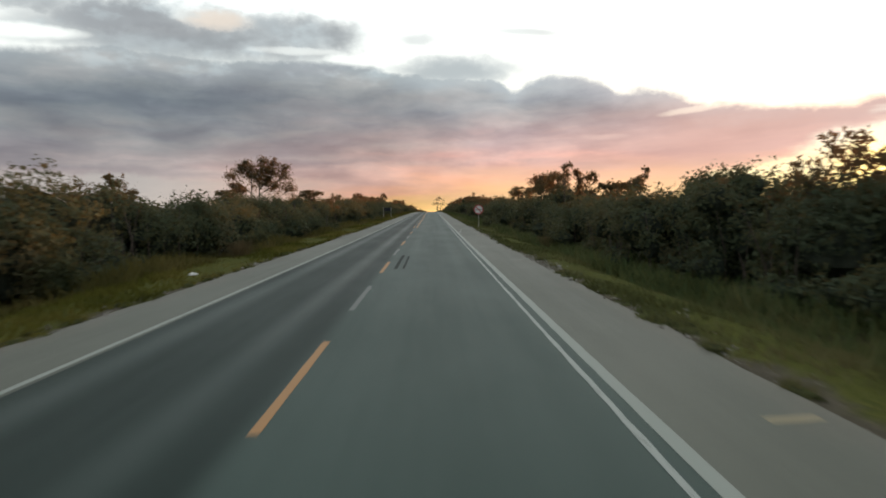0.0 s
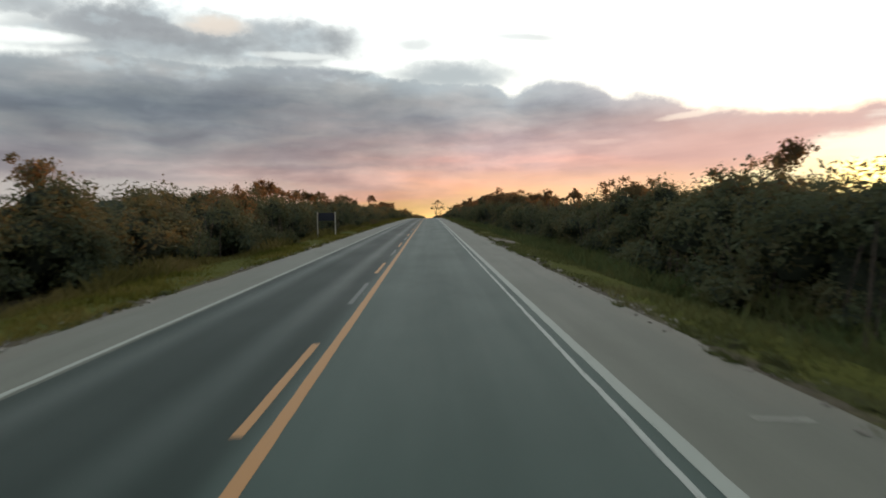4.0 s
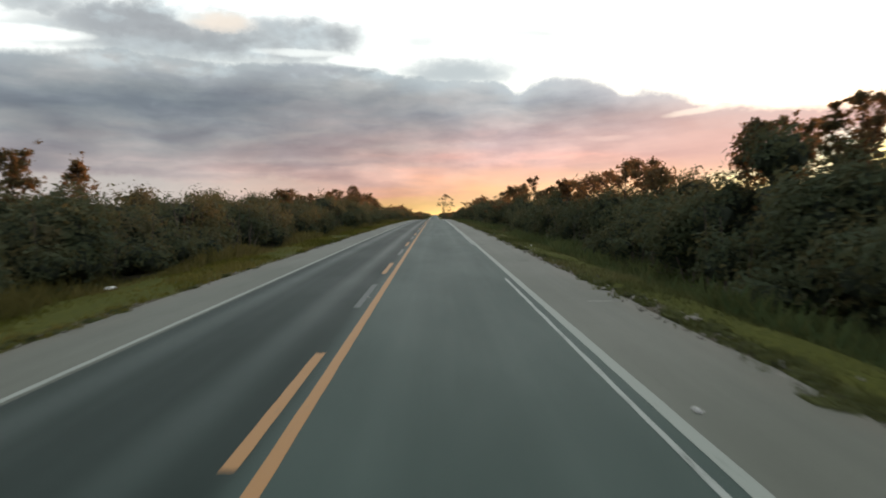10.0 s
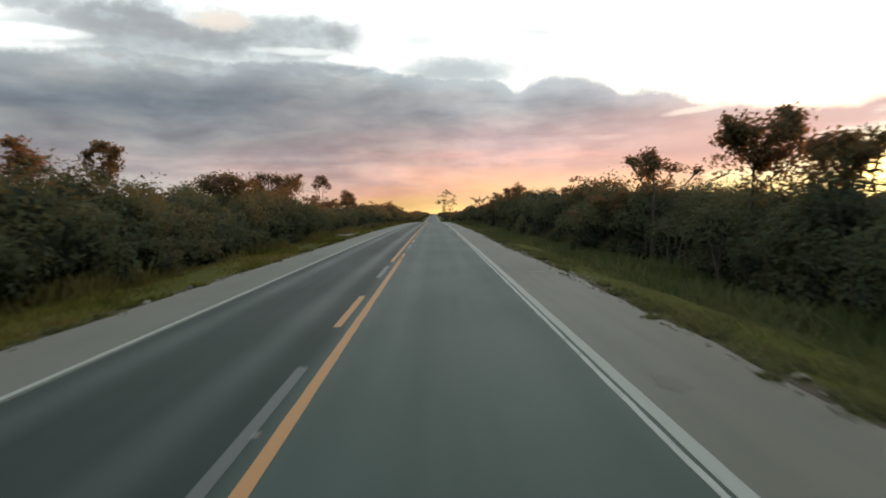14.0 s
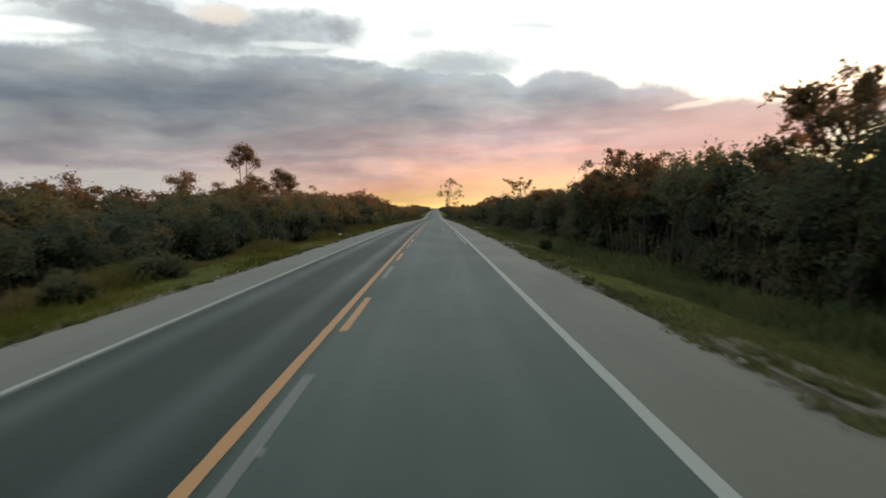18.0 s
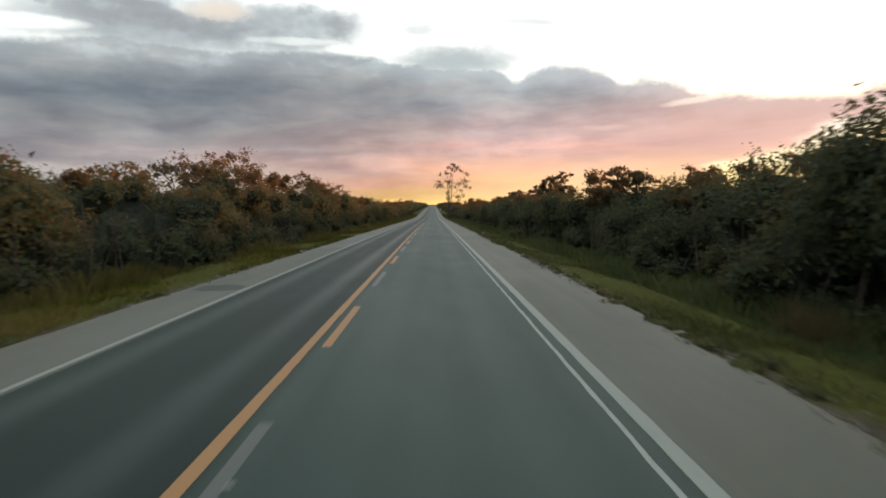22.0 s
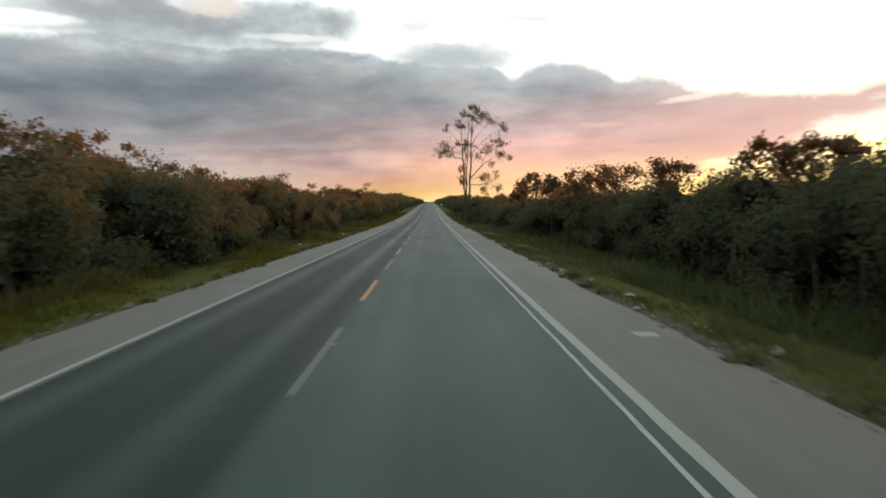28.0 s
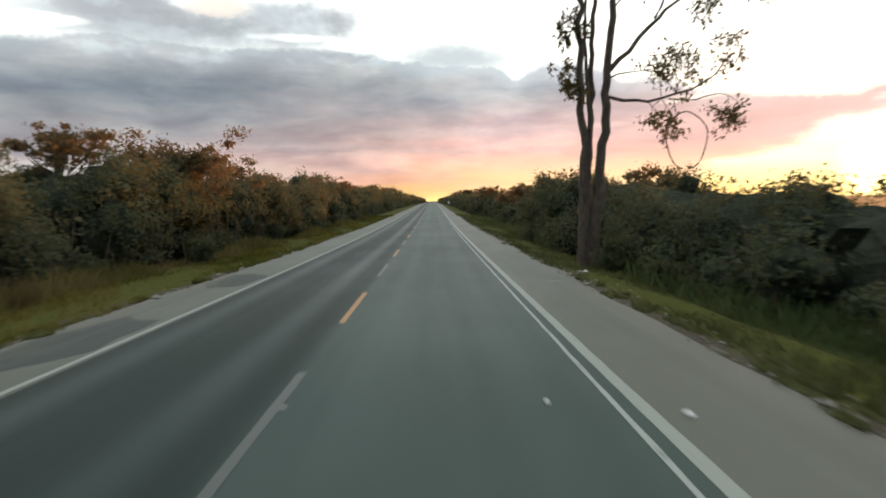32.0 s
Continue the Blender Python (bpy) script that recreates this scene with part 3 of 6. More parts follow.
def tree(name, x, y, height, spread, style, seed, label, group="", leaf=0.17, mat=None, full=1.0):
    """A small tree: bent tapered trunk, limbs and a loose crown of leaf clumps."""
    rng = np.random.default_rng(seed)
    z0 = float(ground_z(x, y)) - 0.1
    root = tagged(new(name), label, "tree", group)
    root.location = (x, y, z0)
    low = {"round": 0.42, "umbrella": 0.72, "tall": 0.45, "pom": 0.62, "open": 0.45}[style]
    top = height
    lean = rng.normal(0, 0.05, 2) * height
    s = np.linspace(0, 1, 7)
    wig = np.cumsum(rng.normal(0, 0.03 * height, (7, 2)), 0) * s[:, None] * 0.5
    trunk = np.stack([lean[0] * s + wig[:, 0], lean[1] * s + wig[:, 1], s * top * (0.82 if style != "umbrella" else 0.8)], 1)
    r0 = 0.045 + 0.011 * height
    pieces = [tube(trunk, r0 * (1 - 0.8 * s), 7)]
    n_limb = {"round": 9, "umbrella": 9, "tall": 11, "pom": 5, "open": 8}[style]
    cl, rad = [], []
    for i in range(n_limb):
        f = rng.uniform(low * 0.75, 0.95)
        a = rng.uniform(0, 2 * np.pi)
        start = np.array([np.interp(f, s, trunk[:, k]) for k in range(3)])
        if style == "umbrella":
            end = np.array([np.cos(a) * spread * rng.uniform(.2, .55), np.sin(a) * spread * rng.uniform(.2, .55), top * rng.uniform(0.84, 0.97)])
        else:
            e = rng.uniform(-0.5, 1.0)
            shell = math.sqrt(max(0.15, 1 - e * e * 0.8))
            end = np.array([np.cos(a) * spread * .46 * shell, np.sin(a) * spread * .46 * shell, top * (low + (1 - low) * (0.46 + 0.42 * e))])
        end[:2] += trunk[-1, :2] * 0.8
        mid = (start + end) / 2 + rng.normal(0, 0.05 * height, 3)
        k = np.linspace(0, 1, 6)[:, None]
        curve = (1 - k) ** 2 * start + 2 * k * (1 - k) * mid + k ** 2 * end
        pieces.append(tube(curve, r0 * 0.45 * (1 - 0.8 * k[:, 0]), 5))
        for j in (0.6, 0.82, 1.0):
            cl.append(curve[int(round(j * 5))] + rng.normal(0, 0.12, 3))
            rad.append(rng.uniform(0.3, 0.55) * (0.45 + 0.16 * spread))
        for j in range(4):
            tw_end = end + rng.normal(0, 0.17 * spread, 3) * (1, 1, 0.6 if style != "umbrella" else 0.25)
            pieces.append(tube(np.array([curve[3], (curve[3] + tw_end) / 2 + rng.normal(0, .08, 3), tw_end]), [r0 * .2, r0 * .13, r0 * .05], 4))
            cl.append(tw_end)
            rad.append(rng.uniform(0.25, 0.55) * (0.42 + 0.16 * spread))
    cl.append(trunk[-1] + (0, 0, 0.05 * height))
    rad.append(0.3 + 0.08 * spread)
    v, f = joined(pieces)
    mesh_object("trunk", v, f, BARK, root, smooth=True)
    cl, rad = np.array(cl), np.array(rad)
    area = float((rad ** 2).sum()) / len(rad)
    per = int(np.clip({"round": 95, "umbrella": 66, "tall": 95, "pom": 110, "open": 56}[style] * area / (leaf * leaf) * 0.10, 20, 120) * full)
    pts = clumps(cl, rad, per, rng, 0.62 if style != "umbrella" else 0.4)
    v, f = leaves(pts, leaf, rng, 0.25, (pts - np.repeat(cl, per, axis=0)) / np.repeat(rad, per)[:, None] + (0, 0, 0.2), 0.8)
    mesh_object("crown", v, f, mat or TREE_LEAF, root)
    return root




def hedge_height(side, y):
    """Height of the closed scrub above the road's level."""
    if side < 0:
        knots = [(-60, 3.6), (20, 3.4), (36, 3.0), (48, 3.1), (90, 3.4), (130, 3.7), (150, 3.3), (160, 3.4), (175, 3.7), (195, 3.5), (208, 3.1), (235, 3.4), (260, 3.9), (284, 4.0), (290, 3.3), (299, 3.2),
                 (306, 4.0), (322, 4.0), (335, 2.8), (380, 3.0), (400, 4.0), (430, 4.2), (448, 4.0), (462, 4.6), (495, 4.7), (506, 5.3), (514, 5.1), (529, 4.9), (545, 4.5), (566, 4.8), (574, 4.5), (590, 4.6), (602, 4.2),
                 (611, 4.3), (622, 4.0), (634, 4.5), (641, 4.7), (650, 5.1), (661, 5.5), (690, 5.2), (760, 5.2), (900, 5.0)]
    else:
        knots = [(-60, 3.0), (8, 2.8), (16, 3.3), (26, 3.1), (32, 2.6), (46, 2.7), (53, 3.8), (57, 4.2), (60, 5.2), (62.5, 4.7), (64, 3.6), (66, 2.9), (76, 2.9), (84, 3.4), (100, 3.2), (112, 3.6), (121, 3.5), (126, 2.75), (134, 2.75), (146, 3.1), (160, 3.6), (178, 3.6), (198, 3.6), (206, 4.4), (210, 4.2), (212, 3.2), (216, 3.5), (228, 3.4), (234, 3.0),
                 (243, 2.9), (247, 3.6), (252, 3.4), (256, 2.9), (258.5, 2.9), (260.5, 3.6), (264, 4.0), (268, 4.0), (272, 3.2), (290, 2.9), (297, 3.9), (326, 4.2), (333, 3.7), (341, 4.5), (368, 4.9), (386, 5.0), (394, 4.0), (410, 4.0), (428, 3.9), (432, 4.3), (436, 4.4), (439, 4.0), (441, 3.4), (443, 4.0), (448, 3.7), (456, 4.0), (470, 3.8), (476, 3.7), (486, 3.6),
                 (493, 3.9), (505, 4.1), (540, 4.0), (556, 3.9), (574, 3.8), (590, 3.4), (600, 3.3), (628, 3.3), (641, 2.45), (650, 2.9), (656, 3.6), (660, 4.2), (668, 4.1), (680, 3.8), (720, 3.0), (760, 3.6), (900, 4.2)]
    k = np.array(knots)
    far = np.clip((np.asarray(y) - 655) / 40, 0, 1) * (0.55 * np.sin(0.31 * y + 2 * side) + 0.5 * np.sin(0.083 * y + side) + 0.35 * np.sin(0.77 * y))
    return np.interp(y, k[:, 0], k[:, 1]) + 0.34 + far


def hedge_front(side, y):
    """Distance of the scrub's front from the middle of the road."""
    base = 11.9 if side > 0 else 10.5
    return base + 0.7 * np.sin(y * 0.11 + side) + 0.5 * np.sin(y * 0.043 + 2 * side) + (3.0 * np.exp(-((y - 346) / 26) ** 2) if side < 0 else 2.2 * np.exp(-((y - 378) / 24) ** 2) - 2.7 * np.exp(-((y - 662) / 24) ** 2))


def thicket(name, side, y0, y1, per_metre, leaf, label):
    """Closed scrub: a dark lumpy core under a coat of leaves, bush by bush."""
    rng = np.random.default_rng(int(y0) + 1000 * (side > 0) + 500)
    length = y1 - y0
    root = tagged(new(name), label, "scrub", kind="stuff")
    root.location = (0, 0, 0)
    # bushes
    n = int(length * 1.5)
    by = rng.uniform(y0, y1, n)
    depth = rng.uniform(0, 1, n) ** 1.5 * 8.0
    bx = hedge_front(side, by) + 0.7 + depth
    hh = hedge_height(side, by)
    top = hh * np.where(depth < 1.5, rng.uniform(0.45, 0.92, n), rng.uniform(0.66, 1.02, n))
    top = top * (1 + 0.09 * np.sin(by * 0.47 + 2 * np.sin(by * 0.11)) * np.sin(by * 0.19 + side))
    rx = rng.uniform(0.9, 2.3, n)
    rz = np.minimum(rx * rng.uniform(0.75, 1.15, n), (top + 1) * 0.5)
    centre = np.stack([side * bx, by, road_z(by) + top - rz], 1)
    # a skirt of low bushes down to the ground
    n2 = int(length * 0.9)
    sy = rng.uniform(y0, y1, n2)
    srz = rng.uniform(0.4, 1.1, n2)
    sx = side * (hedge_front(side, sy) + np.where(rng.uniform(size=n2) < 0.25, rng.uniform(-0.6, 0.4, n2), rng.uniform(0.7, 1.8, n2)))
    low = np.stack([sx, sy, ground_z(sx, sy) + srz * rng.uniform(0.5, 1.3, n2)], 1)
    centre = np.concatenate([centre, low])
    rx = np.concatenate([rx, rng.uniform(0.6, 1.1, n2)])
    rz = np.concatenate([rz, srz])
    weight = rx * rz
    pick = rng.choice(len(centre), int(length * per_metre / 5), p=weight / weight.sum())
    d = rng.normal(size=(len(pick), 3))
    d[:, 0] = np.where(rng.uniform(size=len(pick)) < 0.72, -side * np.abs(d[:, 0]), d[:, 0])
    d[:, 2] = np.where(rng.uniform(size=len(pick)) < 0.74, np.abs(d[:, 2]), d[:, 2])
    d /= np.linalg.norm(d, axis=1)[:, None]
    lump = 0.82 + 0.20 * np.sin(5 * d[:, 0] + pick) * np.sin(4 * d[:, 2] + 2 * pick) + 0.14 * rng.normal(size=len(pick))
    p = centre[pick] + d * lump[:, None] * np.stack([rx[pick], rx[pick], rz[pick]], 1)
    # sprays of five leaves
    p = np.repeat(p, 5, axis=0) + rng.normal(0, 0.15, (5 * len(p), 3)) * (leaf / 0.17)
    p[:, 2] = np.maximum(p[:, 2], ground_z(p[:, 0], p[:, 1]) + 0.05)
    v, f = leaves(p, leaf, rng, 0.2, np.repeat(d, 5, axis=0) + (0, 0, 0.25), 0.5)
    mesh_object("foliage", v, f, SCRUB, root)
    # lump in every bush, coloured for the shade inside, and a low ridge behind
    keep = np.arange(len(centre)) if y1 < 800 else np.arange(0, len(centre), 3)
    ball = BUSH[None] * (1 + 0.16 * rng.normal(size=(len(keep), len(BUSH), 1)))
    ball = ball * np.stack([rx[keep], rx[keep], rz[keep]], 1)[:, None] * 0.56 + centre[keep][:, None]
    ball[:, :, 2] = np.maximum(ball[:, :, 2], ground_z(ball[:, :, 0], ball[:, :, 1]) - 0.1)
    mesh_object("inner_shade", ball.reshape(-1, 3), (np.arange(len(keep))[:, None, None] * len(BUSH) + BUSH_FACES[None]).reshape(-1, 3), SHADE, root)
    if y1 < 700:
        stems = []
        for at_y in rng.uniform(y0, y1, int(length * 1.3)):
            at_x = side * (float(hedge_front(side, at_y)) + rng.uniform(0.1, 1.2))
            foot = np.array([at_x, at_y, float(ground_z(at_x, at_y)) - 0.1])
            reach = np.array([rng.normal(0, 0.35), rng.normal(0, 0.4), rng.uniform(1.4, 3.4)])
            stems.append(tube(np.array([foot, foot + reach * (0.3, 0.6, 0.5), foot + reach]), rng.uniform(0.6, 1.4) * np.array([.045, .035, .015]), 4))
        v, f = joined(stems)
        mesh_object("bare_stems", v, f, BARK, root, smooth=True)
    # ridge behind the bushes, in the same painted-in shade
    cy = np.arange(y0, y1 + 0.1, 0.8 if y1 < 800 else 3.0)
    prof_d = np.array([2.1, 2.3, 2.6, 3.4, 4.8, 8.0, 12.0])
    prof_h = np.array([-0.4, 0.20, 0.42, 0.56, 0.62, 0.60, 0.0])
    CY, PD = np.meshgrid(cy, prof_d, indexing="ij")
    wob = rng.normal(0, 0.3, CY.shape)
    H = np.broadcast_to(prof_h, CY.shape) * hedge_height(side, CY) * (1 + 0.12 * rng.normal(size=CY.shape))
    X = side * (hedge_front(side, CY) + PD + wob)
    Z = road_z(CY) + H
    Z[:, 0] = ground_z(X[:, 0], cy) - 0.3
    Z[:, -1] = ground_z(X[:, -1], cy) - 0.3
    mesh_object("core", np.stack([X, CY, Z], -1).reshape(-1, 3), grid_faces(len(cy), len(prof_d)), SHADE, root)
    return root


def ball_mesh():
    """Corners and faces of a small round mesh."""
    bm = bmesh.new()
    bmesh.ops.create_icosphere(bm, subdivisions=2, radius=1.0)
    corners = np.array([v.co[:] for v in bm.verts])
    faces = np.array([[v.index for v in f.verts] for f in bm.faces])
    bm.free()
    return corners, faces


BUSH, BUSH_FACES = ball_mesh()
for side in (-1, 1):
    thicket("scrub_belt", side, -16, 240, 1450, 0.165, "dense dark green coastal scrub beside the road")
    thicket("scrub_belt", side, 240, 480, 1450, 0.165, "dense dark green coastal scrub beside the road")
    thicket("scrub_belt", side, 480, 690, 1450, 0.165, "dense scrub with sunlit brownish tops")
    thicket("scrub_belt", side, 690, 790, 500, 0.26, "dense scrub with sunlit brownish tops")
    thicket("far_scrub", side, 790, 1700, 90, 0.65, "distant line of scrub along the road")

# trees that stand out of the scrub: (along the road, height, spread)
LEFT_A = [(-20, 5.2, 3), (-2, 4.9, 2.5), (22, 4.3, 2.2), (77, 5.3, 2.2), (82, 4.2, 3), (96, 4.7, 3), (119, 4.4, 4.5),           (178, 4.7, 2.4), (191, 4.2, 2), ]
LEFT_B = [(251, 4.9, 2.0), (260, 5.0, 1.8), (266, 5.0, 2.2), (273, 5.2, 2.6), (315, 5.2, 3.6), (321, 5.4, 3.2),
          (389, 4.8, 3.6), (410, 5.2, 2.6), (419, 5.6, 3.4), (426, 5.7, 4.2), (430, 5.9, 3.6), (436, 5.6, 3), (441, 4.9, 2.4), (447, 4.9, 2.6)]
LEFT_C = [(503, 7.1, 4.2), (508, 6.1, 4), (513, 5.8, 4), (454, 5.8, 2.6), (463, 6.5, 5), (469, 6.9, 4.6), (522, 5.5, 2.4),
          (533, 6.0, 3.2), (547, 6.2, 3.6), (563, 6.2, 3.4), (568.5, 6.5, 2.6), (574, 5.7, 3.6), (580, 5.8, 5), (586, 5.6, 4.5), (593, 5.3, 4), (609, 5.9, 3), (611.5, 6.6, 5), (634, 5.8, 4), (640, 6.4, 5), (654, 6.8, 4), (661, 7.3, 6), (678, 7, 5), (702, 6.4, 4), (716, 7.2, 4), (733, 6.2, 5), (748, 7.4, 4), (771, 6.6, 5), (800, 7.6, 5), (836, 7.0, 5), (880, 7.8, 6), (930, 7.2, 6)]
RIGHT_A = [(-8, 4.6, 3), (11, 4.6, 2.8), (18, 4.2, 2.4), (69, 3.2, 2.4), (76, 3.3, 2.2), (81, 5.3, 3.2),
           (96, 5.0, 2.8), (110, 4.4, 2.6), (152, 4.3, 2.8), (159, 4.4, 2.6), (167, 4.6, 2.2), (171, 5.2, 3), (176, 5.4, 4), (180, 5.6, 3.2)]
RIGHT_B = [(183, 5.7, 2.2), (189, 4.4, 2.2), (194, 5.9, 2.6), (261, 4.7, 2.6), (299, 4.8, 3.6), (312, 5.2, 3.2), (342, 5.6, 2.2)]
RIGHT_C = [(348, 5.6, 3), (352, 6.6, 2.8), (357, 7.2, 2.6), (362, 5.6, 2.2), (366, 5.3, 2.4), (375, 6.0, 2.8), (379, 6.4, 3.2), (382.5, 6.4, 3.2), (385.5, 5.6, 2.2), (401, 4.5, 2.6), (405, 4.7, 2.6), (410, 5.2, 2.4),
           (417, 5.1, 2.2), (439, 4.3, 2), (444, 4.3, 2.2), (450, 4.7, 2.6), (459, 5.1, 2.4), (466, 5.6, 2.4), (499, 4.9, 2.2)]
RIGHT_D = [(504, 4.6, 2.8), (509, 4.8, 2.2), (514, 5.4, 2.4), (525, 5.2, 2.6), (545, 5.0, 3), (590, 5.6, 4.5), (596, 4.9, 3.0),
           (666, 5.2, 3.6), (690, 5.2, 4), (707, 4.6, 3), (720, 5.5, 4), (738, 5.0, 4), (761, 5.8, 4), (790, 5.4, 5), (825, 6.2, 5), (870, 5.8, 5), (925, 6.4, 6)]
place = random.Random(11)
for side, rows in ((-1, LEFT_A + LEFT_B + LEFT_C), (1, RIGHT_A + RIGHT_B + RIGHT_C + RIGHT_D)):
    for i, (ty, th, tw) in enumerate(rows):
        style = place.choice(("round", "round", "open", "umbrella"))
        tx = side * (14.5 + place.uniform(-0.8, 0.8))
        drop = float(road_z(ty) - ground_z(tx, ty))
        tree("tree", tx, ty, th * 0.93 + drop, tw * 1.1, style, 400 + i + 500 * (side > 0),
             "small dark tree rising out of the roadside scrub", "trees in the scrub")

# trees with a look of their own
def lobed_tree(x, y, lobes, full, label, flat=0.75, stems=((0.0, 0.10),), leaf=0.17):
    """A tree whose crown is made of separate lobes: (aside, above the road, radius) in metres."""
    rng = np.random.default_rng(int(abs(x) * 10 + y * 10))
    base = float(ground_z(x, y)) - 0.15
    level = float(road_z(y)) - base
    root = tagged(new("tree"), label, "tree", "trees in the scrub")
    root.location = (x, y, base)
    spots = np.array([(a, rng.normal(0, 0.45 + 0.5 * r), h + level, r) for a, h, r in lobes])
    low, high = spots[:, 2].min(), spots[:, 2].max()
    pieces, trunks = [], []
    s = np.linspace(0, 1, 9)[:, None]
    for at, thick in stems:
        aim = np.array([at + 0.25 * spots[:, 0].mean(), 0.0, low + 0.7 * (high - low)])
        path = s * aim + (1 - s) * (at * 0.8, 0, 0) + rng.normal(0, 0.05, (9, 3)) * (1, 1, 0) * s
        pieces.append(tube(path, thick * (1.1 - 0.8 * s[:, 0]), 7))
        trunks.append(path)
    tips, size = [], []
    for a, d, h, r in spots:
        path = min(trunks, key=lambda q: abs(q[-1][0] - a))
        end = np.array([a, d, h])
        want = np.clip(h - 0.75 * math.hypot(a - path[-1][0], d) - 0.3, 0.35 * low, path[-1][2])
        start = np.array([np.interp(want, path[:, 2], path[:, k]) for k in range(3)])
        q = np.linspace(0, 1, 7)[:, None]
        mid = (start + end) / 2 + rng.normal(0, 0.12, 3) + (0, 0, -0.1)
        curve = (1 - q) ** 2 * start + 2 * q * (1 - q) * mid + q ** 2 * end
        pieces.append(tube(curve, (0.02 + 0.05 * r) * (1 - 0.75 * q[:, 0]), 5))
        for j in range(8):
            o = rng.normal(size=3)
            o *= r * rng.uniform(0.35, 0.95) / np.linalg.norm(o)
            o[2] *= flat
            pieces.append(tube(np.array([curve[4], end + o * 0.5, end + o]), [.016, .011, .005], 4))
            tips.append(end + o)
            size.append(r * rng.uniform(0.42, 0.75))
        # thinner leaf along the limb and towards the neighbouring lobes
        for q in (2, 3, 4, 5):
            tips.append(curve[q] + rng.normal(0, 0.25, 3))
            size.append(r * rng.uniform(0.3, 0.6))
        if full >= 0.85:
            # the crown hangs down into the scrub
            for drop in (1.3, 2.2):
                tips.append(end + (rng.normal(0, 0.5 * r), rng.normal(0, 0.5 * r), -drop * r - 0.1))
                size.append(r * rng.uniform(0.6, 0.9))
        gap = np.linalg.norm(spots[:, :3] - end, axis=1)
        for k in np.argsort(gap)[1:4]:
            if gap[k] < 2.4 * (r + spots[k, 3]) + 0.3:
                for q in (0.3, 0.5):
                    tips.append(end + (spots[k, :3] - end) * q + rng.normal(0, 0.3 * r, 3))
                    size.append(r * rng.uniform(0.4, 0.75))
    v, f = joined(pieces)
    mesh_object("trunk", v, f, BARK, root, smooth=True)
    tips, size = np.array(tips), np.array(size)
    each = np.maximum((210 * full * (0.17 / leaf) ** 2 * size ** 2 + 7 * full).astype(int), 4)
    centre = np.repeat(tips, each, axis=0)
    p = centre + rng.normal(size=centre.shape) * np.repeat(size, each)[:, None] * (0.8, 0.8, 0.75 * flat)
    v, f = leaves(p, leaf, rng, 0.3, (p - centre) / np.repeat(size, each)[:, None] + (0, 0, 0.3), 0.8)
    mesh_object("crown", v, f, TREE_LEAF, root)
    return root


lobed_tree(14, 60.2, [(-0.8, 4.9, 0.58), (0.0, 5.3, 0.5), (0.8, 5.0, 0.54), (0.0, 4.4, 0.79), (-1.0, 3.8, 0.7), (0.9, 3.7, 0.8)], 1.0, "low domed tree above the scrub")
lobed_tree(14, 49.3, [(-0.2, 5.6, 0.3), (0.5, 5.9, 0.28), (0.1, 4.9, 0.26)], 0.65, "thin see-through tree above the scrub")
lobed_tree(14, 53.2, [(-0.2, 5.3, 0.32), (-0.7, 4.8, 0.4), (0.2, 5.0, 0.4), (0.8, 4.6, 0.37), (-0.7, 4.2, 0.44), (0.3, 4.0, 0.5), (1.2, 4.0, 0.3)], 0.65, "thin see-through tree above the scrub")
lobed_tree(14, 43.5, [(-0.3, 5.0, 0.2), (-0.2, 4.7, 0.23), (0.1, 4.2, 0.25), (0.8, 4.5, 0.28), (1.2, 4.7, 0.25), (1.4, 4.2, 0.23), (-0.1, 3.7, 0.25), (0.1, 3.2, 0.31)], 0.7, "thin forked tree above the scrub")
lobed_tree(14, 33.6, [(-0.9, 3.5, 0.16), (-0.4, 3.4, 0.23), (0.2, 3.5, 0.27), (0.5, 3.3, 0.21), (0.8, 3.5, 0.14), (-0.2, 3.3, 0.21), (-1.2, 3.1, 0.12)], 0.84, "flat-crowned tree against the glow")
lobed_tree(14, 29.7, [(-0.3, 3.4, 0.19), (0.0, 3.2, 0.27), (0.4, 3.5, 0.21), (0.6, 3.8, 0.18), (0.7, 4.2, 0.14), (-0.5, 3.0, 0.21), (0.5, 3.1, 0.24)], 0.9, "bushy tree against the evening glow")
lobed_tree(14, 144.4, [(-0.7, 3.5, 0.26), (0.1, 3.5, 0.29), (0.8, 3.4, 0.26), (-0.1, 3.0, 0.43)], 0.8, "small spreading tree above the scrub")
lobed_tree(14, 137.4, [(-0.3, 3.7, 0.13), (0.2, 3.8, 0.19), (0.1, 3.4, 0.29), (-0.2, 3.0, 0.24), (0.9, 3.3, 0.16), (1.0, 3.0, 0.19)], 0.9, "small ragged tree above the scrub")
lobed_tree(14, 124.9, [(-0.2, 3.3, 0.17), (0.2, 3.5, 0.19), (0.2, 3.7, 0.11), (-0.2, 3.1, 0.2), (0.3, 3.1, 0.2), (-0.5, 2.9, 0.11), (-1.0, 2.9, 0.11)], 0.8, "feathery tree with light through its crown")
lobed_tree(14, 206.8, [(-1.2, 4.9, 0.18), (-0.7, 4.9, 0.26), (-0.2, 4.9, 0.28), (0.2, 5.0, 0.22), (-0.8, 4.4, 0.41), (-0.1, 4.3, 0.51), (0.6, 4.4, 0.45), (0.9, 4.9, 0.22), (-0.7, 3.8, 0.45), (0.1, 3.8, 0.45), (0.8, 3.9, 0.37), (-1.9, 3.6, 0.18)], 1.1, "dense dark tree above the scrub")
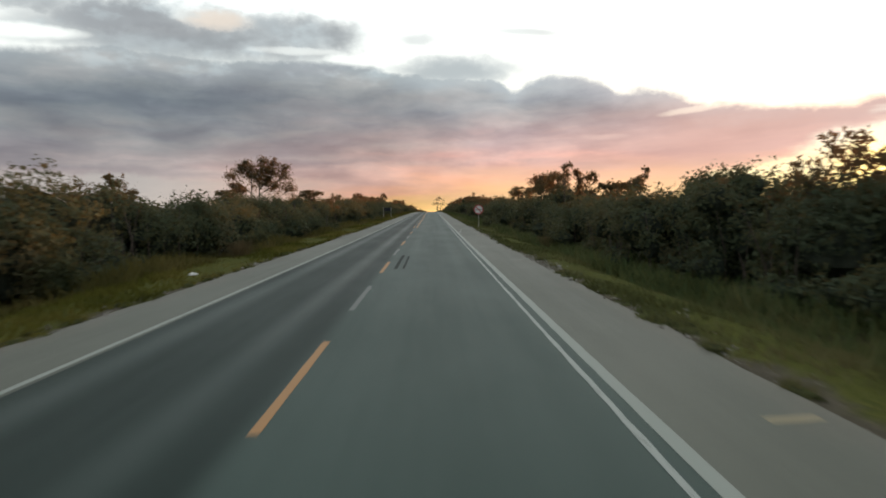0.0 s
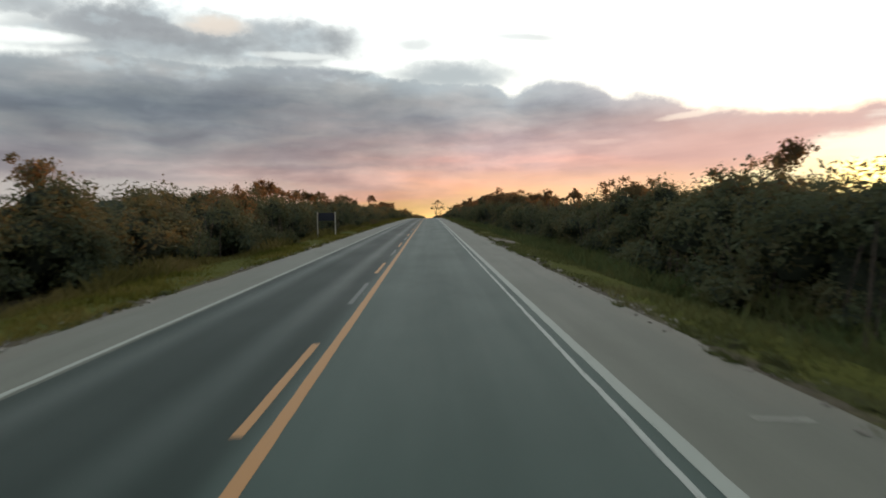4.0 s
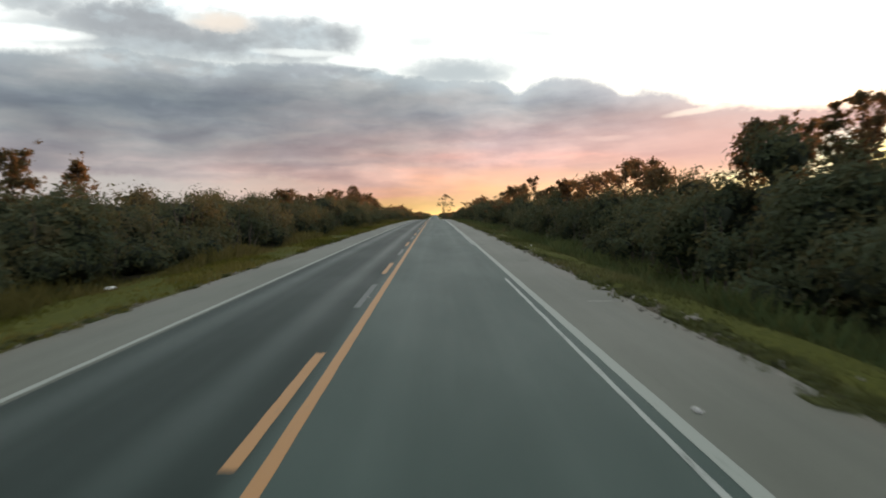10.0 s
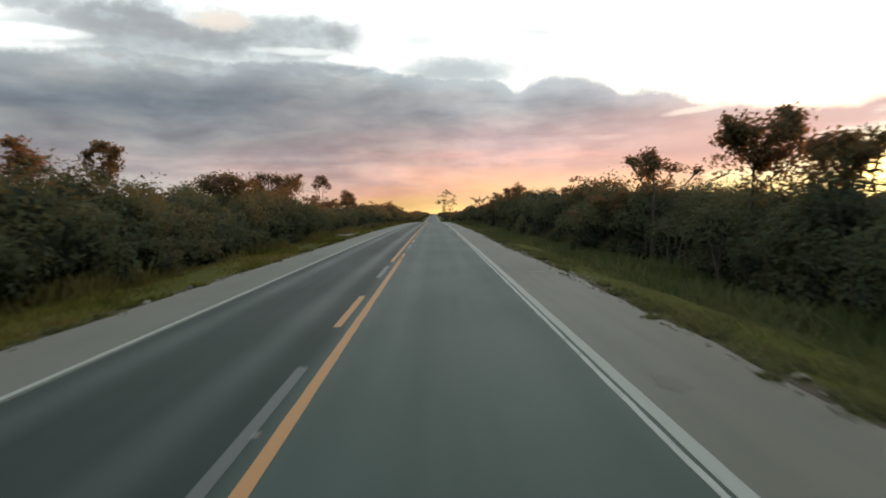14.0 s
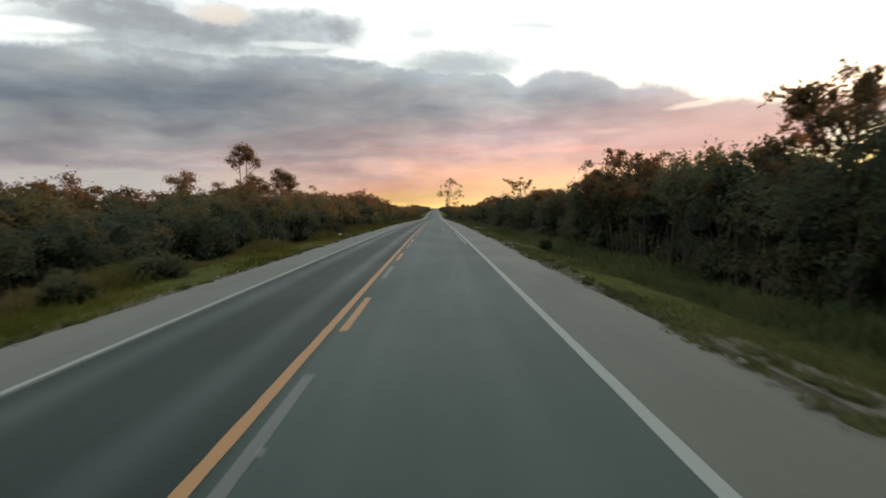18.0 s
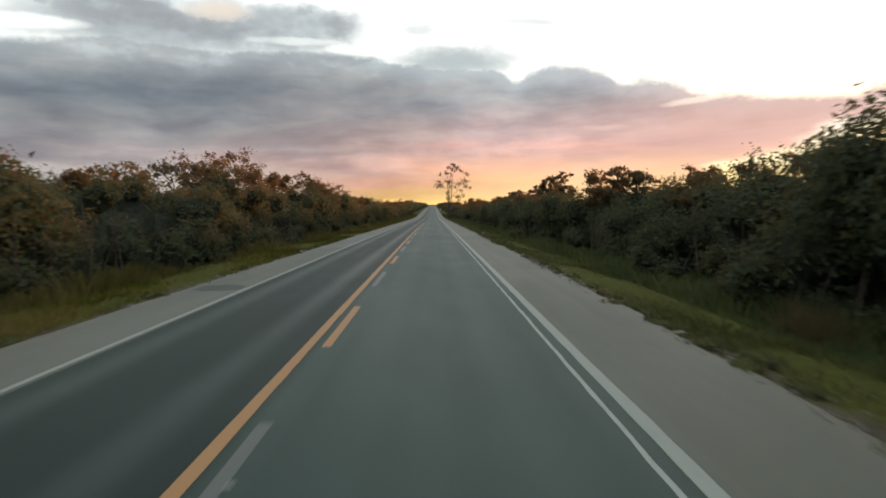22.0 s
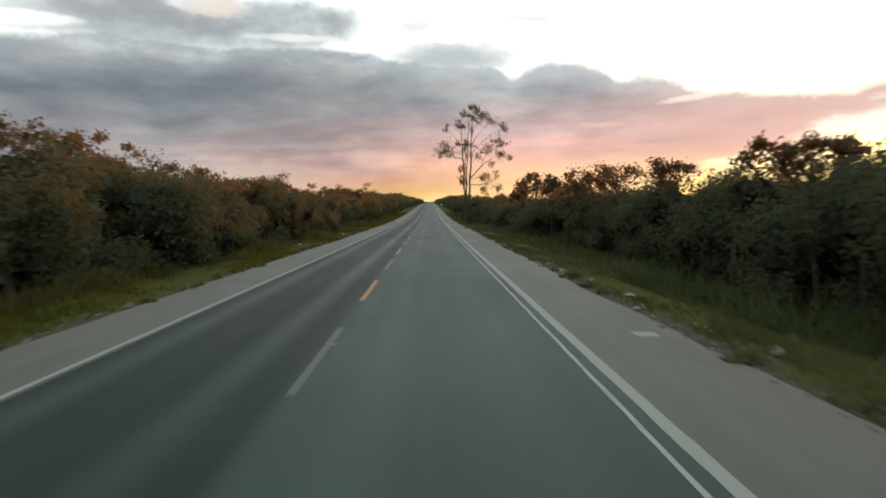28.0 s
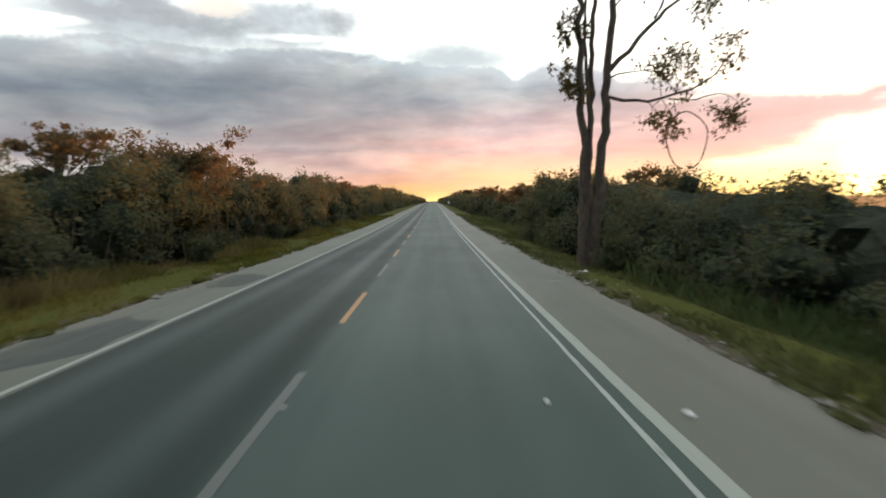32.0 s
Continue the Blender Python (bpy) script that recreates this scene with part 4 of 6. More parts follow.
lobed_tree(14, 202.2, [(-1.2, 4.3, 0.15), (-0.7, 4.4, 0.18), (-0.2, 4.4, 0.18), (0.3, 4.4, 0.21), (-1.3, 3.7, 0.21), (-0.7, 3.6, 0.21), (0.0, 3.5, 0.21), (0.4, 4.0, 0.21), (-0.9, 4.9, 0.08), (-0.5, 5.1, 0.1), (0.0, 5.1, 0.15), (0.4, 5.0, 0.23)], 0.75, "open layered tree with light through its crown")
lobed_tree(14, 219.0, [(-0.9, 3.8, 0.28), (-0.2, 4.0, 0.34), (0.5, 3.7, 0.4), (1.1, 3.6, 0.22), (-0.3, 3.3, 0.47)], 0.9, "small spreading tree above the scrub")
lobed_tree(14, 234.1, [(-1.3, 3.9, 0.49), (-0.2, 4.3, 0.49), (1.1, 4.5, 0.35), (1.8, 4.0, 0.35), (-0.2, 3.7, 0.75)], 0.9, "small spreading tree above the scrub")
lobed_tree(14, 244.3, [(-1.0, 4.5, 0.17), (-0.5, 4.3, 0.23), (0.0, 4.7, 0.21), (0.1, 4.2, 0.36), (0.6, 4.5, 0.23), (1.1, 4.3, 0.19), (-0.3, 3.8, 0.27), (0.3, 3.7, 0.32), (1.2, 4.0, 0.13)], 0.9, "leafy tree with light through its crown")
lobed_tree(14, 238.5, [(-0.2, 3.8, 0.18), (0.1, 4.0, 0.11), (0.3, 3.7, 0.18), (-0.3, 3.3, 0.14), (0.2, 3.3, 0.21), (-0.5, 3.0, 0.13), (0.1, 2.9, 0.21)], 0.75, "feathery tree with light through its crown")
lobed_tree(14, 251.2, [(-0.5, 4.1, 0.19), (-0.2, 4.2, 0.19), (0.4, 4.1, 0.16), (-0.8, 3.7, 0.19), (-0.1, 3.6, 0.3), (0.5, 3.6, 0.24), (1.4, 3.9, 0.19), (1.8, 3.9, 0.19)], 0.75, "small ragged tree above the scrub")
lobed_tree(14, 481.5, [(-2.2, 4.3, 0.16), (-1.5, 4.4, 0.16), (-1.1, 4.3, 0.22), (-1.2, 4.9, 0.16), (-0.7, 5.2, 0.16), (-0.4, 5.0, 0.3), (0.0, 5.2, 0.22), (0.4, 5.6, 0.16), (0.7, 5.2, 0.16), (0.6, 4.8, 0.18), (-0.5, 4.5, 0.26), (0.3, 4.2, 0.26), (-0.7, 3.9, 0.36), (0.2, 3.7, 0.34)], 0.85, "leafy tree with open spreading limbs")
lobed_tree(14, 477.9, [(-0.7, 3.8, 0.22), (-0.4, 4.0, 0.18), (0.2, 4.2, 0.13), (0.8, 4.2, 0.15), (0.0, 3.8, 0.22), (0.7, 3.8, 0.18), (-0.5, 3.3, 0.25), (0.3, 3.2, 0.25), (-1.0, 3.7, 0.15), (0.4, 5.2, 0.08), (0.9, 5.3, 0.12)], 0.75, "feathery tree with light through its crown")
lobed_tree(14, 491.3, [(-0.9, 4.2, 0.23), (-0.1, 4.3, 0.26), (0.6, 4.4, 0.23), (0.0, 3.9, 0.43)], 0.9, "small spreading tree above the scrub")
lobed_tree(-14.5, 45.5, [(-0.6, 4.2, 0.21), (0.0, 4.2, 0.21), (0.4, 3.7, 0.39), (-0.5, 3.6, 0.33)], 0.8, "small spreading tree above the scrub")
lobed_tree(-14.5, 41.4, [(-0.3, 3.5, 0.26), (0.2, 3.5, 0.29), (0.0, 3.2, 0.34)], 1.0, "small bushy tree above the scrub")
lobed_tree(-14.5, 152.5, [(-0.9, 4.6, 0.3), (-0.3, 4.7, 0.28), (0.4, 4.6, 0.28), (0.9, 4.2, 0.3), (1.4, 4.3, 0.19), (0.0, 4.0, 0.4), (-0.9, 3.9, 0.44), (1.1, 3.7, 0.3)], 0.85, "flat-topped layered tree above the scrub")
lobed_tree(-14.5, 159.5, [(-0.5, 4.3, 0.21), (0.1, 4.4, 0.24), (0.5, 4.2, 0.21), (-0.1, 4.0, 0.21)], 0.84, "small umbrella-shaped tree above the scrub")
lobed_tree(-14.5, 164.0, [(-0.3, 4.4, 0.3), (0.3, 4.8, 0.27), (0.5, 4.3, 0.37), (-0.5, 3.9, 0.37)], 0.9, "small ragged tree above the scrub")
lobed_tree(-14.5, 170.0, [(-0.1, 4.9, 0.23), (0.1, 4.4, 0.35)], 0.9, "small tufted tree above the scrub")
lobed_tree(-14.5, 193.6, [(-1.5, 4.8, 0.36), (-0.6, 5.1, 0.42), (0.2, 4.8, 0.48), (1.1, 4.5, 0.42), (-0.7, 4.1, 0.48)], 0.8, "small spreading tree above the scrub")
lobed_tree(-14.5, 208.4, [(-0.2, 4.4, 0.28), (0.2, 4.5, 0.17), (0.0, 4.1, 0.2), (0.0, 3.4, 0.37), (0.6, 3.3, 0.24)], 0.9, "brown sunlit tree above the scrub")
lobed_tree(-14.5, 213.0, [(-0.6, 3.8, 0.18), (0.0, 4.4, 0.21), (0.1, 4.1, 0.21), (0.0, 3.8, 0.15), (0.3, 3.2, 0.36), (-0.6, 3.1, 0.23)], 0.8, "thin tree with separate leaf tufts")
lobed_tree(-14.5, 484.4, [(-0.4, 5.6, 0.38), (0.2, 5.6, 0.38), (0.6, 5.9, 0.2), (0.5, 5.1, 0.34), (-0.4, 4.9, 0.43), (1.1, 4.5, 0.2)], 0.95, "bushy dark tree above the scrub")
lobed_tree(-14.5, 490.2, [(-0.5, 5.7, 0.3), (-0.1, 6.1, 0.25), (0.3, 6.2, 0.22), (0.7, 5.8, 0.36), (0.0, 5.4, 0.36), (1.4, 5.5, 0.22), (-0.4, 5.1, 0.36), (1.2, 5.1, 0.22), (-1.4, 4.9, 0.25), (0.0, 4.7, 0.25)], 0.84, "dark tree with sky below its crown")
lobed_tree(-14.5, 499.5, [(-1.0, 6.7, 0.21), (-0.3, 6.9, 0.25), (0.3, 7.0, 0.21), (0.8, 6.8, 0.21), (1.5, 6.3, 0.21), (-0.6, 6.1, 0.25), (0.4, 6.1, 0.25), (1.1, 5.6, 0.39), (2.1, 5.4, 0.39), (-0.3, 5.4, 0.39)], 0.5, "feathery nearly bare tree above the scrub")
lobed_tree(-14.5, 513.1, [(-0.5, 6.2, 0.33), (0.5, 6.1, 0.38), (0.0, 5.5, 0.43)], 0.84, "small umbrella-shaped tree above the scrub")
lobed_tree(14.3, 266.5, [(-0.3, 5.7, 0.37), (0.3, 6.0, 0.24), (-0.6, 5.7, 0.2), (0.1, 5.2, 0.28), (-0.1, 4.6, 0.2)], 0.84, "thin tree with one tufted crown")
lobed_tree(-18.3, 63.5, [(-2.6, 6.0, 0.6), (-1.6, 6.9, 0.5), (-0.9, 7.6, 0.32), (-0.5, 6.5, 0.78), (0.9, 6.7, 0.78), (1.1, 7.6, 0.5), (2.5, 7.6, 0.41), (2.2, 6.4, 0.78), (3.6, 6.9, 0.41), (3.3, 6.0, 0.6), (1.7, 5.6, 0.55), (0.4, 5.7, 0.46), (3.9, 4.6, 0.55), (2.1, 4.7, 0.5)], 0.95, "broad open-crowned tree above the scrub", stems=((-0.5, 0.13), (0.5, 0.13)))
lobed_tree(-14.5, 134.5, [(-1.1, 5.0, 0.31), (-0.2, 5.1, 0.31), (0.7, 4.9, 0.31), (-0.5, 4.3, 0.41), (0.7, 4.2, 0.41), (-1.2, 4.1, 0.41)], 0.9, "layered spreading tree above the scrub")
lobed_tree(-14.5, 139.1, [(-0.8, 5.1, 0.31), (-0.3, 4.4, 0.36), (0.8, 4.1, 0.31), (0.1, 4.6, 0.31), (-1.1, 4.4, 0.36)], 0.9, "spreading tree above the scrub")
lobed_tree(-14.5, 145.5, [(-1.0, 4.4, 0.34), (-0.2, 4.2, 0.37), (1.0, 4.0, 0.37)], 0.9, "small spreading tree above the scrub")
lobed_tree(14, 225.6, [(-1.6, 3.9, 0.25), (-0.9, 4.3, 0.29), (-0.3, 4.6, 0.29), (0.3, 4.9, 0.29), (0.9, 5.1, 0.25), (0.5, 4.3, 0.37), (-0.5, 3.7, 0.33), (0.9, 3.6, 0.33)], 0.8, "feathery tree with light through its crown")
lobed_tree(14, 221.7, [(-0.8, 4.7, 0.2), (-0.3, 4.6, 0.24), (0.2, 4.7, 0.24), (0.8, 4.3, 0.24), (-0.8, 4.0, 0.31), (0.1, 4.0, 0.31), (-0.2, 3.3, 0.27), (0.9, 3.6, 0.22)], 0.8, "leafy tree with light through its crown")
lobed_tree(14, 282.0, [(-1.0, 5.4, 0.28), (-1.1, 4.7, 0.35), (-0.5, 4.6, 0.55), (0.0, 5.2, 0.55), (0.4, 4.9, 0.61), (1.1, 5.4, 0.48), (1.2, 5.8, 0.22), (1.6, 5.0, 0.39), (0.7, 4.2, 0.55), (0.1, 3.8, 0.39), (1.5, 4.2, 0.33)], 0.9, "leafy tree with light through its crown")
lobed_tree(14, 276.2, [(-0.9, 3.8, 0.3), (-0.4, 4.0, 0.42), (0.2, 4.1, 0.37), (0.7, 4.0, 0.34), (-0.2, 3.5, 0.42), (0.6, 3.5, 0.42), (-1.0, 3.5, 0.2)], 0.9, "bushy tree against the evening glow")
lobed_tree(14, 293.4, [(-1.4, 4.5, 0.29), (-0.8, 4.9, 0.38), (0.2, 5.2, 0.41), (0.6, 4.7, 0.45), (-0.2, 4.2, 0.57), (1.4, 4.3, 0.32), (2.7, 4.2, 0.29)], 0.8, "low spreading tree above the scrub")
lobed_tree(14, 615.6, [(-2.2, 4.4, 0.46), (-1.5, 4.8, 0.4), (-1.0, 5.5, 0.49), (-0.7, 5.9, 0.37), (0.1, 5.9, 0.37), (0.1, 5.0, 0.57), (-0.4, 4.3, 0.63), (0.8, 4.2, 0.52), (1.2, 5.3, 0.4), (1.7, 5.8, 0.29), (1.8, 4.9, 0.52), (2.3, 4.2, 0.46)], 0.75, "feathery see-through tree above the scrub")
lobed_tree(14, 602.1, [(-1.2, 4.7, 0.14), (-0.7, 4.6, 0.3), (-0.6, 4.9, 0.2), (-0.1, 4.5, 0.34), (-0.9, 4.0, 0.44), (0.0, 3.9, 0.47), (0.7, 4.2, 0.44), (1.0, 4.8, 0.3), (0.6, 5.3, 0.15), (1.4, 5.4, 0.25), (1.3, 3.8, 0.42), (-1.4, 3.6, 0.3), (0.3, 3.3, 0.44)], 0.8, "leafy tree with light through its crown")
lobed_tree(14, 625.4, [(-0.1, 5.8, 0.13), (-0.2, 5.5, 0.23), (0.0, 5.0, 0.27), (0.3, 4.8, 0.27), (-0.2, 4.6, 0.27), (0.4, 4.3, 0.27), (-0.3, 4.2, 0.27), (0.0, 3.9, 0.3)], 0.9, "narrow pointed tree with drooping sprays")
lobed_tree(14, 628.3, [(-0.5, 5.6, 0.13), (-0.1, 5.3, 0.3), (0.5, 5.3, 0.3), (0.1, 4.7, 0.52), (0.6, 4.4, 0.52), (-0.8, 4.1, 0.39), (-1.2, 3.8, 0.34), (-0.4, 3.6, 0.54), (0.4, 3.7, 0.6), (1.0, 4.9, 0.26), (-1.5, 3.3, 0.3)], 1.0, "bushy dark tree above the scrub")
lobed_tree(14, 637.6, [(-1.5, 4.0, 0.27), (-1.4, 3.3, 0.36), (-0.5, 3.3, 0.36), (0.3, 3.7, 0.33), (0.2, 4.6, 0.18), (1.0, 3.6, 0.39), (0.1, 3.1, 0.45), (1.4, 3.2, 0.3)], 0.6, "thin see-through tree above the scrub")
lobed_tree(14, 583.6, [(-1.1, 3.9, 0.37), (-0.4, 4.6, 0.41), (0.8, 4.6, 0.49), (1.5, 4.3, 0.34), (0.1, 3.8, 0.6)], 0.75, "small spreading tree above the scrub")
lobed_tree(14, 575.7, [(-0.2, 4.4, 0.4), (1.1, 4.3, 0.33), (0.3, 4.0, 0.46), (1.8, 4.1, 0.27)], 0.9, "small spreading tree above the scrub")
lobed_tree(14, 561.9, [(-1.6, 4.1, 0.22), (-2.0, 3.7, 0.26), (-0.8, 3.9, 0.33), (-0.2, 4.1, 0.24), (0.4, 4.0, 0.29), (1.0, 3.9, 0.33), (1.3, 4.2, 0.2), (1.5, 3.8, 0.37), (0.2, 3.5, 0.44), (-0.9, 3.4, 0.44), (2.2, 3.6, 0.33)], 0.75, "feathery spreading tree above the scrub")
lobed_tree(-14.5, 283.0, [(-0.1, 5.0, 0.29), (-0.3, 4.4, 0.32), (0.3, 4.3, 0.41), (0.7, 4.2, 0.18), (-0.6, 4.0, 0.45)], 1.0, "small dark tree rising out of the roadside scrub")
lobed_tree(-14.5, 288.9, [(-0.4, 5.5, 0.31), (0.1, 5.5, 0.22), (-0.7, 5.0, 0.25), (0.7, 5.0, 0.34), (1.1, 5.2, 0.2), (0.2, 4.6, 0.28), (-0.3, 4.1, 0.45), (0.3, 4.0, 0.34)], 0.8, "thin tree with separate leaf tufts")
lobed_tree(-15, 307.2, [(-1.1, 4.7, 0.66), (0.0, 4.9, 0.57), (-0.5, 4.0, 0.79), (1.1, 4.8, 0.57), (1.2, 4.0, 0.79), (2.3, 4.3, 0.62)], 1.0, "bushy dark tree behind the clearing")
lobed_tree(-15.0, 326, [(-2.4, 5.6, 0.56), (-1.6, 6.1, 0.47), (-0.6, 5.9, 0.73), (0.9, 5.6, 0.73), (2.0, 5.2, 0.78), (-1.8, 4.7, 0.86), (0.3, 4.4, 0.86), (2.5, 6.1, 0.30)], 0.9, "bushy dark tree behind the clearing")
lobed_tree(-33.0, 455.0, [(-0.3, 14.3, 0.85), (0.7, 14.0, 0.9), (1.6, 13.2, 0.85), (-1.3, 13.3, 0.8), (0.0, 12.7, 0.9), (1.2, 12.3, 0.85), (-1.7, 12.0, 0.75), (2.3, 11.9, 0.6), (-0.4, 11.5, 0.6), (2.9, 11.0, 0.45), (-1.9, 10.8, 0.4)], 0.75, "tall slender tree with twin bare stems and a high rounded crown", stems=((-0.6, 0.16), (0.6, 0.16)), leaf=0.22)
lobed_tree(-23.6, 447.0, [(-0.9, 9.2, 0.75), (-1.4, 8.3, 0.9), (0.2, 8.6, 0.9), (1.1, 8.0, 0.8), (1.7, 7.2, 0.6), (-0.3, 7.5, 0.8), (0.9, 6.6, 0.5), (-1.7, 7.0, 0.6), (0.9, 5.9, 0.8), (-0.4, 5.5, 0.9)], 0.8, "rounded tree beside a taller one", leaf=0.20)
lobed_tree(-19.5, 414.5, [(-2.2, 5.0, 0.5), (-1.4, 5.6, 0.5), (-0.4, 6.3, 0.55), (0.6, 6.0, 0.5), (1.4, 5.4, 0.5), (-0.6, 5.2, 0.7), (0.6, 4.8, 0.7), (2.0, 4.7, 0.5), (-1.6, 4.4, 0.6)], 0.75, "feathery sunlit tree above the scrub", leaf=0.16)
lobed_tree(13.7, 427.0, [(-2.5, 6.4, 0.18), (-1.8, 6.3, 0.25), (-1.2, 5.9, 0.3), (-0.6, 5.5, 0.3), (-0.1, 6.5, 0.2), (0.0, 6.0, 0.23), (1.3, 6.2, 0.2), (1.1, 5.8, 0.23), (0.8, 5.2, 0.23), (2.0, 5.2, 0.15), (-1.2, 4.6, 0.18)], 0.6, "flat-topped tree with bare slanting limbs", flat=0.4)
tree("tree", -28, 436, 8.0, 6.0, "round", 907, "bushy sunlit tree behind the scrub")
tree("tree", -28, 414, 7.6, 6.0, "round", 908, "bushy sunlit tree behind the scrub")
tree("tree", -26, 426, 7.2, 4.6, "open", 909, "bushy sunlit tree behind the scrub")
tree("tree", 14.2, 197.5, 7.8, 2.6, "open", 906, "thin see-through tree above the scrub")


back = random.Random(5)
for i in range(18):
    x, y = -back.uniform(20, 30), 346 + i * 4.2 + back.uniform(-1.5, 1.5)
    tree("tree", x, y, back.uniform(3.8, 4.7) + 0.4, back.uniform(3.4, 5.5), "round", 1200 + i, "dark tree in the line behind the clearing", "trees behind the clearing")


def tall_gum(x, y):
    """The tall lone tree: bare slim stems, sparse upswept limbs and small leaf tufts at their ends."""
    rng = np.random.default_rng(77)
    root = tagged(new("lone_gum_tree"), "tall sparse tree with slim bare stems and tufted leaves", "tree")
    foot = float(ground_z(x, y)) - 0.2
    root.location = (x, y, foot)
    lift = float(road_z(y)) - foot
    pieces, tips, size = [], [], []

    def bough(line, thick, taper, sides=6, deep=0.0, wobble=0.05):
        """A limb through (aside, above the road) points, leaning towards or away from the road's line by deep."""
        line = np.array(line, float)
        at = np.concatenate([[0], np.cumsum(np.hypot(*np.diff(line, axis=0).T))])
        k = np.linspace(0, at[-1], max(6, int(at[-1] * 2.2)))
        curve = np.stack([np.interp(k, at, line[:, 0]), deep * (k / at[-1]) ** 1.3, np.interp(k, at, line[:, 1]) + lift], 1)
        for _ in range(2):
            curve[1:-1] = 0.25 * curve[:-2] + 0.5 * curve[1:-1] + 0.25 * curve[2:]
        curve[1:-1] += rng.normal(0, wobble, curve[1:-1].shape) * (1, 1, 0.5)
        pieces.append(tube(curve, thick * (1 - taper * (k / at[-1])), sides))
        return curve

    def tufts(curve, spots, r=0.38):
        """Leaf tufts near (aside, above the road) spots, each on a twig from the limb."""
        for a, h in spots:
            near = curve[np.argmin(np.hypot(curve[:, 0] - a, curve[:, 2] - lift - h))]
            tip = np.array([a, near[1] + rng.normal(0, 0.3), h + lift])
            pieces.append(tube(np.array([near, (near + tip) / 2 + rng.normal(0, .07, 3), tip]), [.020, .014, .006], 4))
            for j in range(6):
                o = tip + rng.normal(0, 0.95 * r, 3) * (1.1, 1, 0.85)
                pieces.append(tube(np.array([tip, (tip + o) / 2, o]), [.009, .007, .005], 3))
                tips.append(o)
                size.append(r * rng.uniform(0.7, 1.3))

    left = bough([(-0.60, -0.8), (-0.58, 3.7), (-0.80, 8.5), (-0.98, 12.5), (-1.05, 15.7), (-0.9, 17.4)], 0.21, 0.88, 9)
    middle = bough([(-0.50, -0.8), (-0.40, 4.0), (-0.28, 7.0), (-0.10, 11.0), (0.10, 14.5), (0.25, 17.8)], 0.16, 0.88, 8, 0.5)
    inner = bough([(-0.40, 5.0), (-0.52, 9.0), (-0.40, 12.0), (-0.10, 14.8)], 0.085, 0.85, 6, 0.7)
    right = bough([(-0.30, -0.8), (0.05, 3.7), (0.35, 7.5), (0.50, 11.0), (0.65, 14.5), (0.95, 18.6)], 0.23, 0.88, 9, -0.2)

    # limbs towards the road
    c = bough([(-0.85, 10.4), (-2.2, 10.6), (-3.6, 10.9), (-4.9, 11.0)], 0.062, 0.75, 5, -0.5)
    tufts(c, [(-5.1, 11.2), (-4.7, 11.0), (-4.4, 11.6), (-3.9, 11.6), (-3.3, 11.3), (-4.8, 11.5), (-2.9, 11.0)], 0.42)
    c = bough([(-0.9, 11.1), (-2.2, 11.4), (-3.2, 11.8), (-3.8, 12.8)], 0.045, 0.7, 5, 0.4)
    tufts(c, [(-3.9, 12.4), (-3.5, 12.9), (-3.9, 13.1), (-3.0, 12.2), (-3.4, 11.9)], 0.42)
    bough([(-0.95, 11.6), (-1.8, 11.75), (-2.6, 11.6)], 0.026, 0.7, 4, 0.3)
    c = bough([(-0.98, 12.4), (-2.0, 13.7), (-2.9, 14.7), (-3.5, 15.6)], 0.044, 0.75, 5, 0.6)
    tufts(c, [(-3.5, 15.9), (-3.6, 15.3)], 0.27)
    tufts(c, [(-1.7, 13.1), (-1.6, 12.8)], 0.24)
    c = bough([(-1.0, 13.6), (-1.6, 15.0), (-1.5, 16.1)], 0.028, 0.7, 4, -0.5)
    tufts(c, [(-1.7, 16.0), (-1.3, 15.7), (-1.7, 16.5)], 0.26)
    tufts(left, [(-0.8, 17.6), (-0.8, 18.1)], 0.24)
    # limbs away from the road
    c = bough([(0.30, 6.2), (1.5, 5.9), (3.0, 6.3), (4.2, 6.7), (4.7, 7.8)], 0.070, 0.72, 5, -0.4)
    tufts(c, [(4.5, 8.0), (4.4, 7.4), (3.6, 6.7)], 0.33)
    tufts(c, [(2.9, 7.3), (2.4, 7.0), (3.2, 7.7), (2.8, 7.7), (2.2, 7.4)], 0.36)
    tufts(c, [(2.3, 5.4), (2.3, 5.0), (2.6, 5.3)], 0.28)
    bough([(0.32, 6.9), (1.3, 7.25), (2.4, 7.3)], 0.035, 0.7, 4, 0.4)
    c = bough([(2.6, 6.1), (3.7, 5.95), (4.6, 6.4), (5.2, 6.5), (5.4, 6.0)], 0.034, 0.7, 4, 0.3)
    tufts(c, [(5.1, 5.5), (5.3, 5.4), (4.9, 5.7)], 0.30)
    c = bough([(0.36, 7.2), (1.3, 8.2), (2.05, 9.1), (3.2, 10.0), (5.3, 11.0)], 0.105, 0.82, 6, 0.5)
    tufts(c, [(5.5, 11.0), (5.2, 11.3), (5.6, 11.3), (5.3, 10.8)], 0.36)
    tufts(c, [(4.1, 9.6), (3.7, 9.5)], 0.30)
    tufts(c, [(7.3, 10.5), (6.9, 10.6)], 0.25)
    c = bough([(2.05, 9.1), (2.7, 10.6), (3.4, 12.0), (4.0, 13.0)], 0.060, 0.7, 5, -0.4)
    tufts(c, [(3.2, 11.5), (3.7, 12.2), (3.0, 12.2), (4.3, 13.2), (2.7, 11.5), (2.5, 11.9)], 0.36)
    c = bough([(3.0, 11.1), (4.6, 12.1), (6.3, 12.9)], 0.036, 0.7, 5, 0.4)
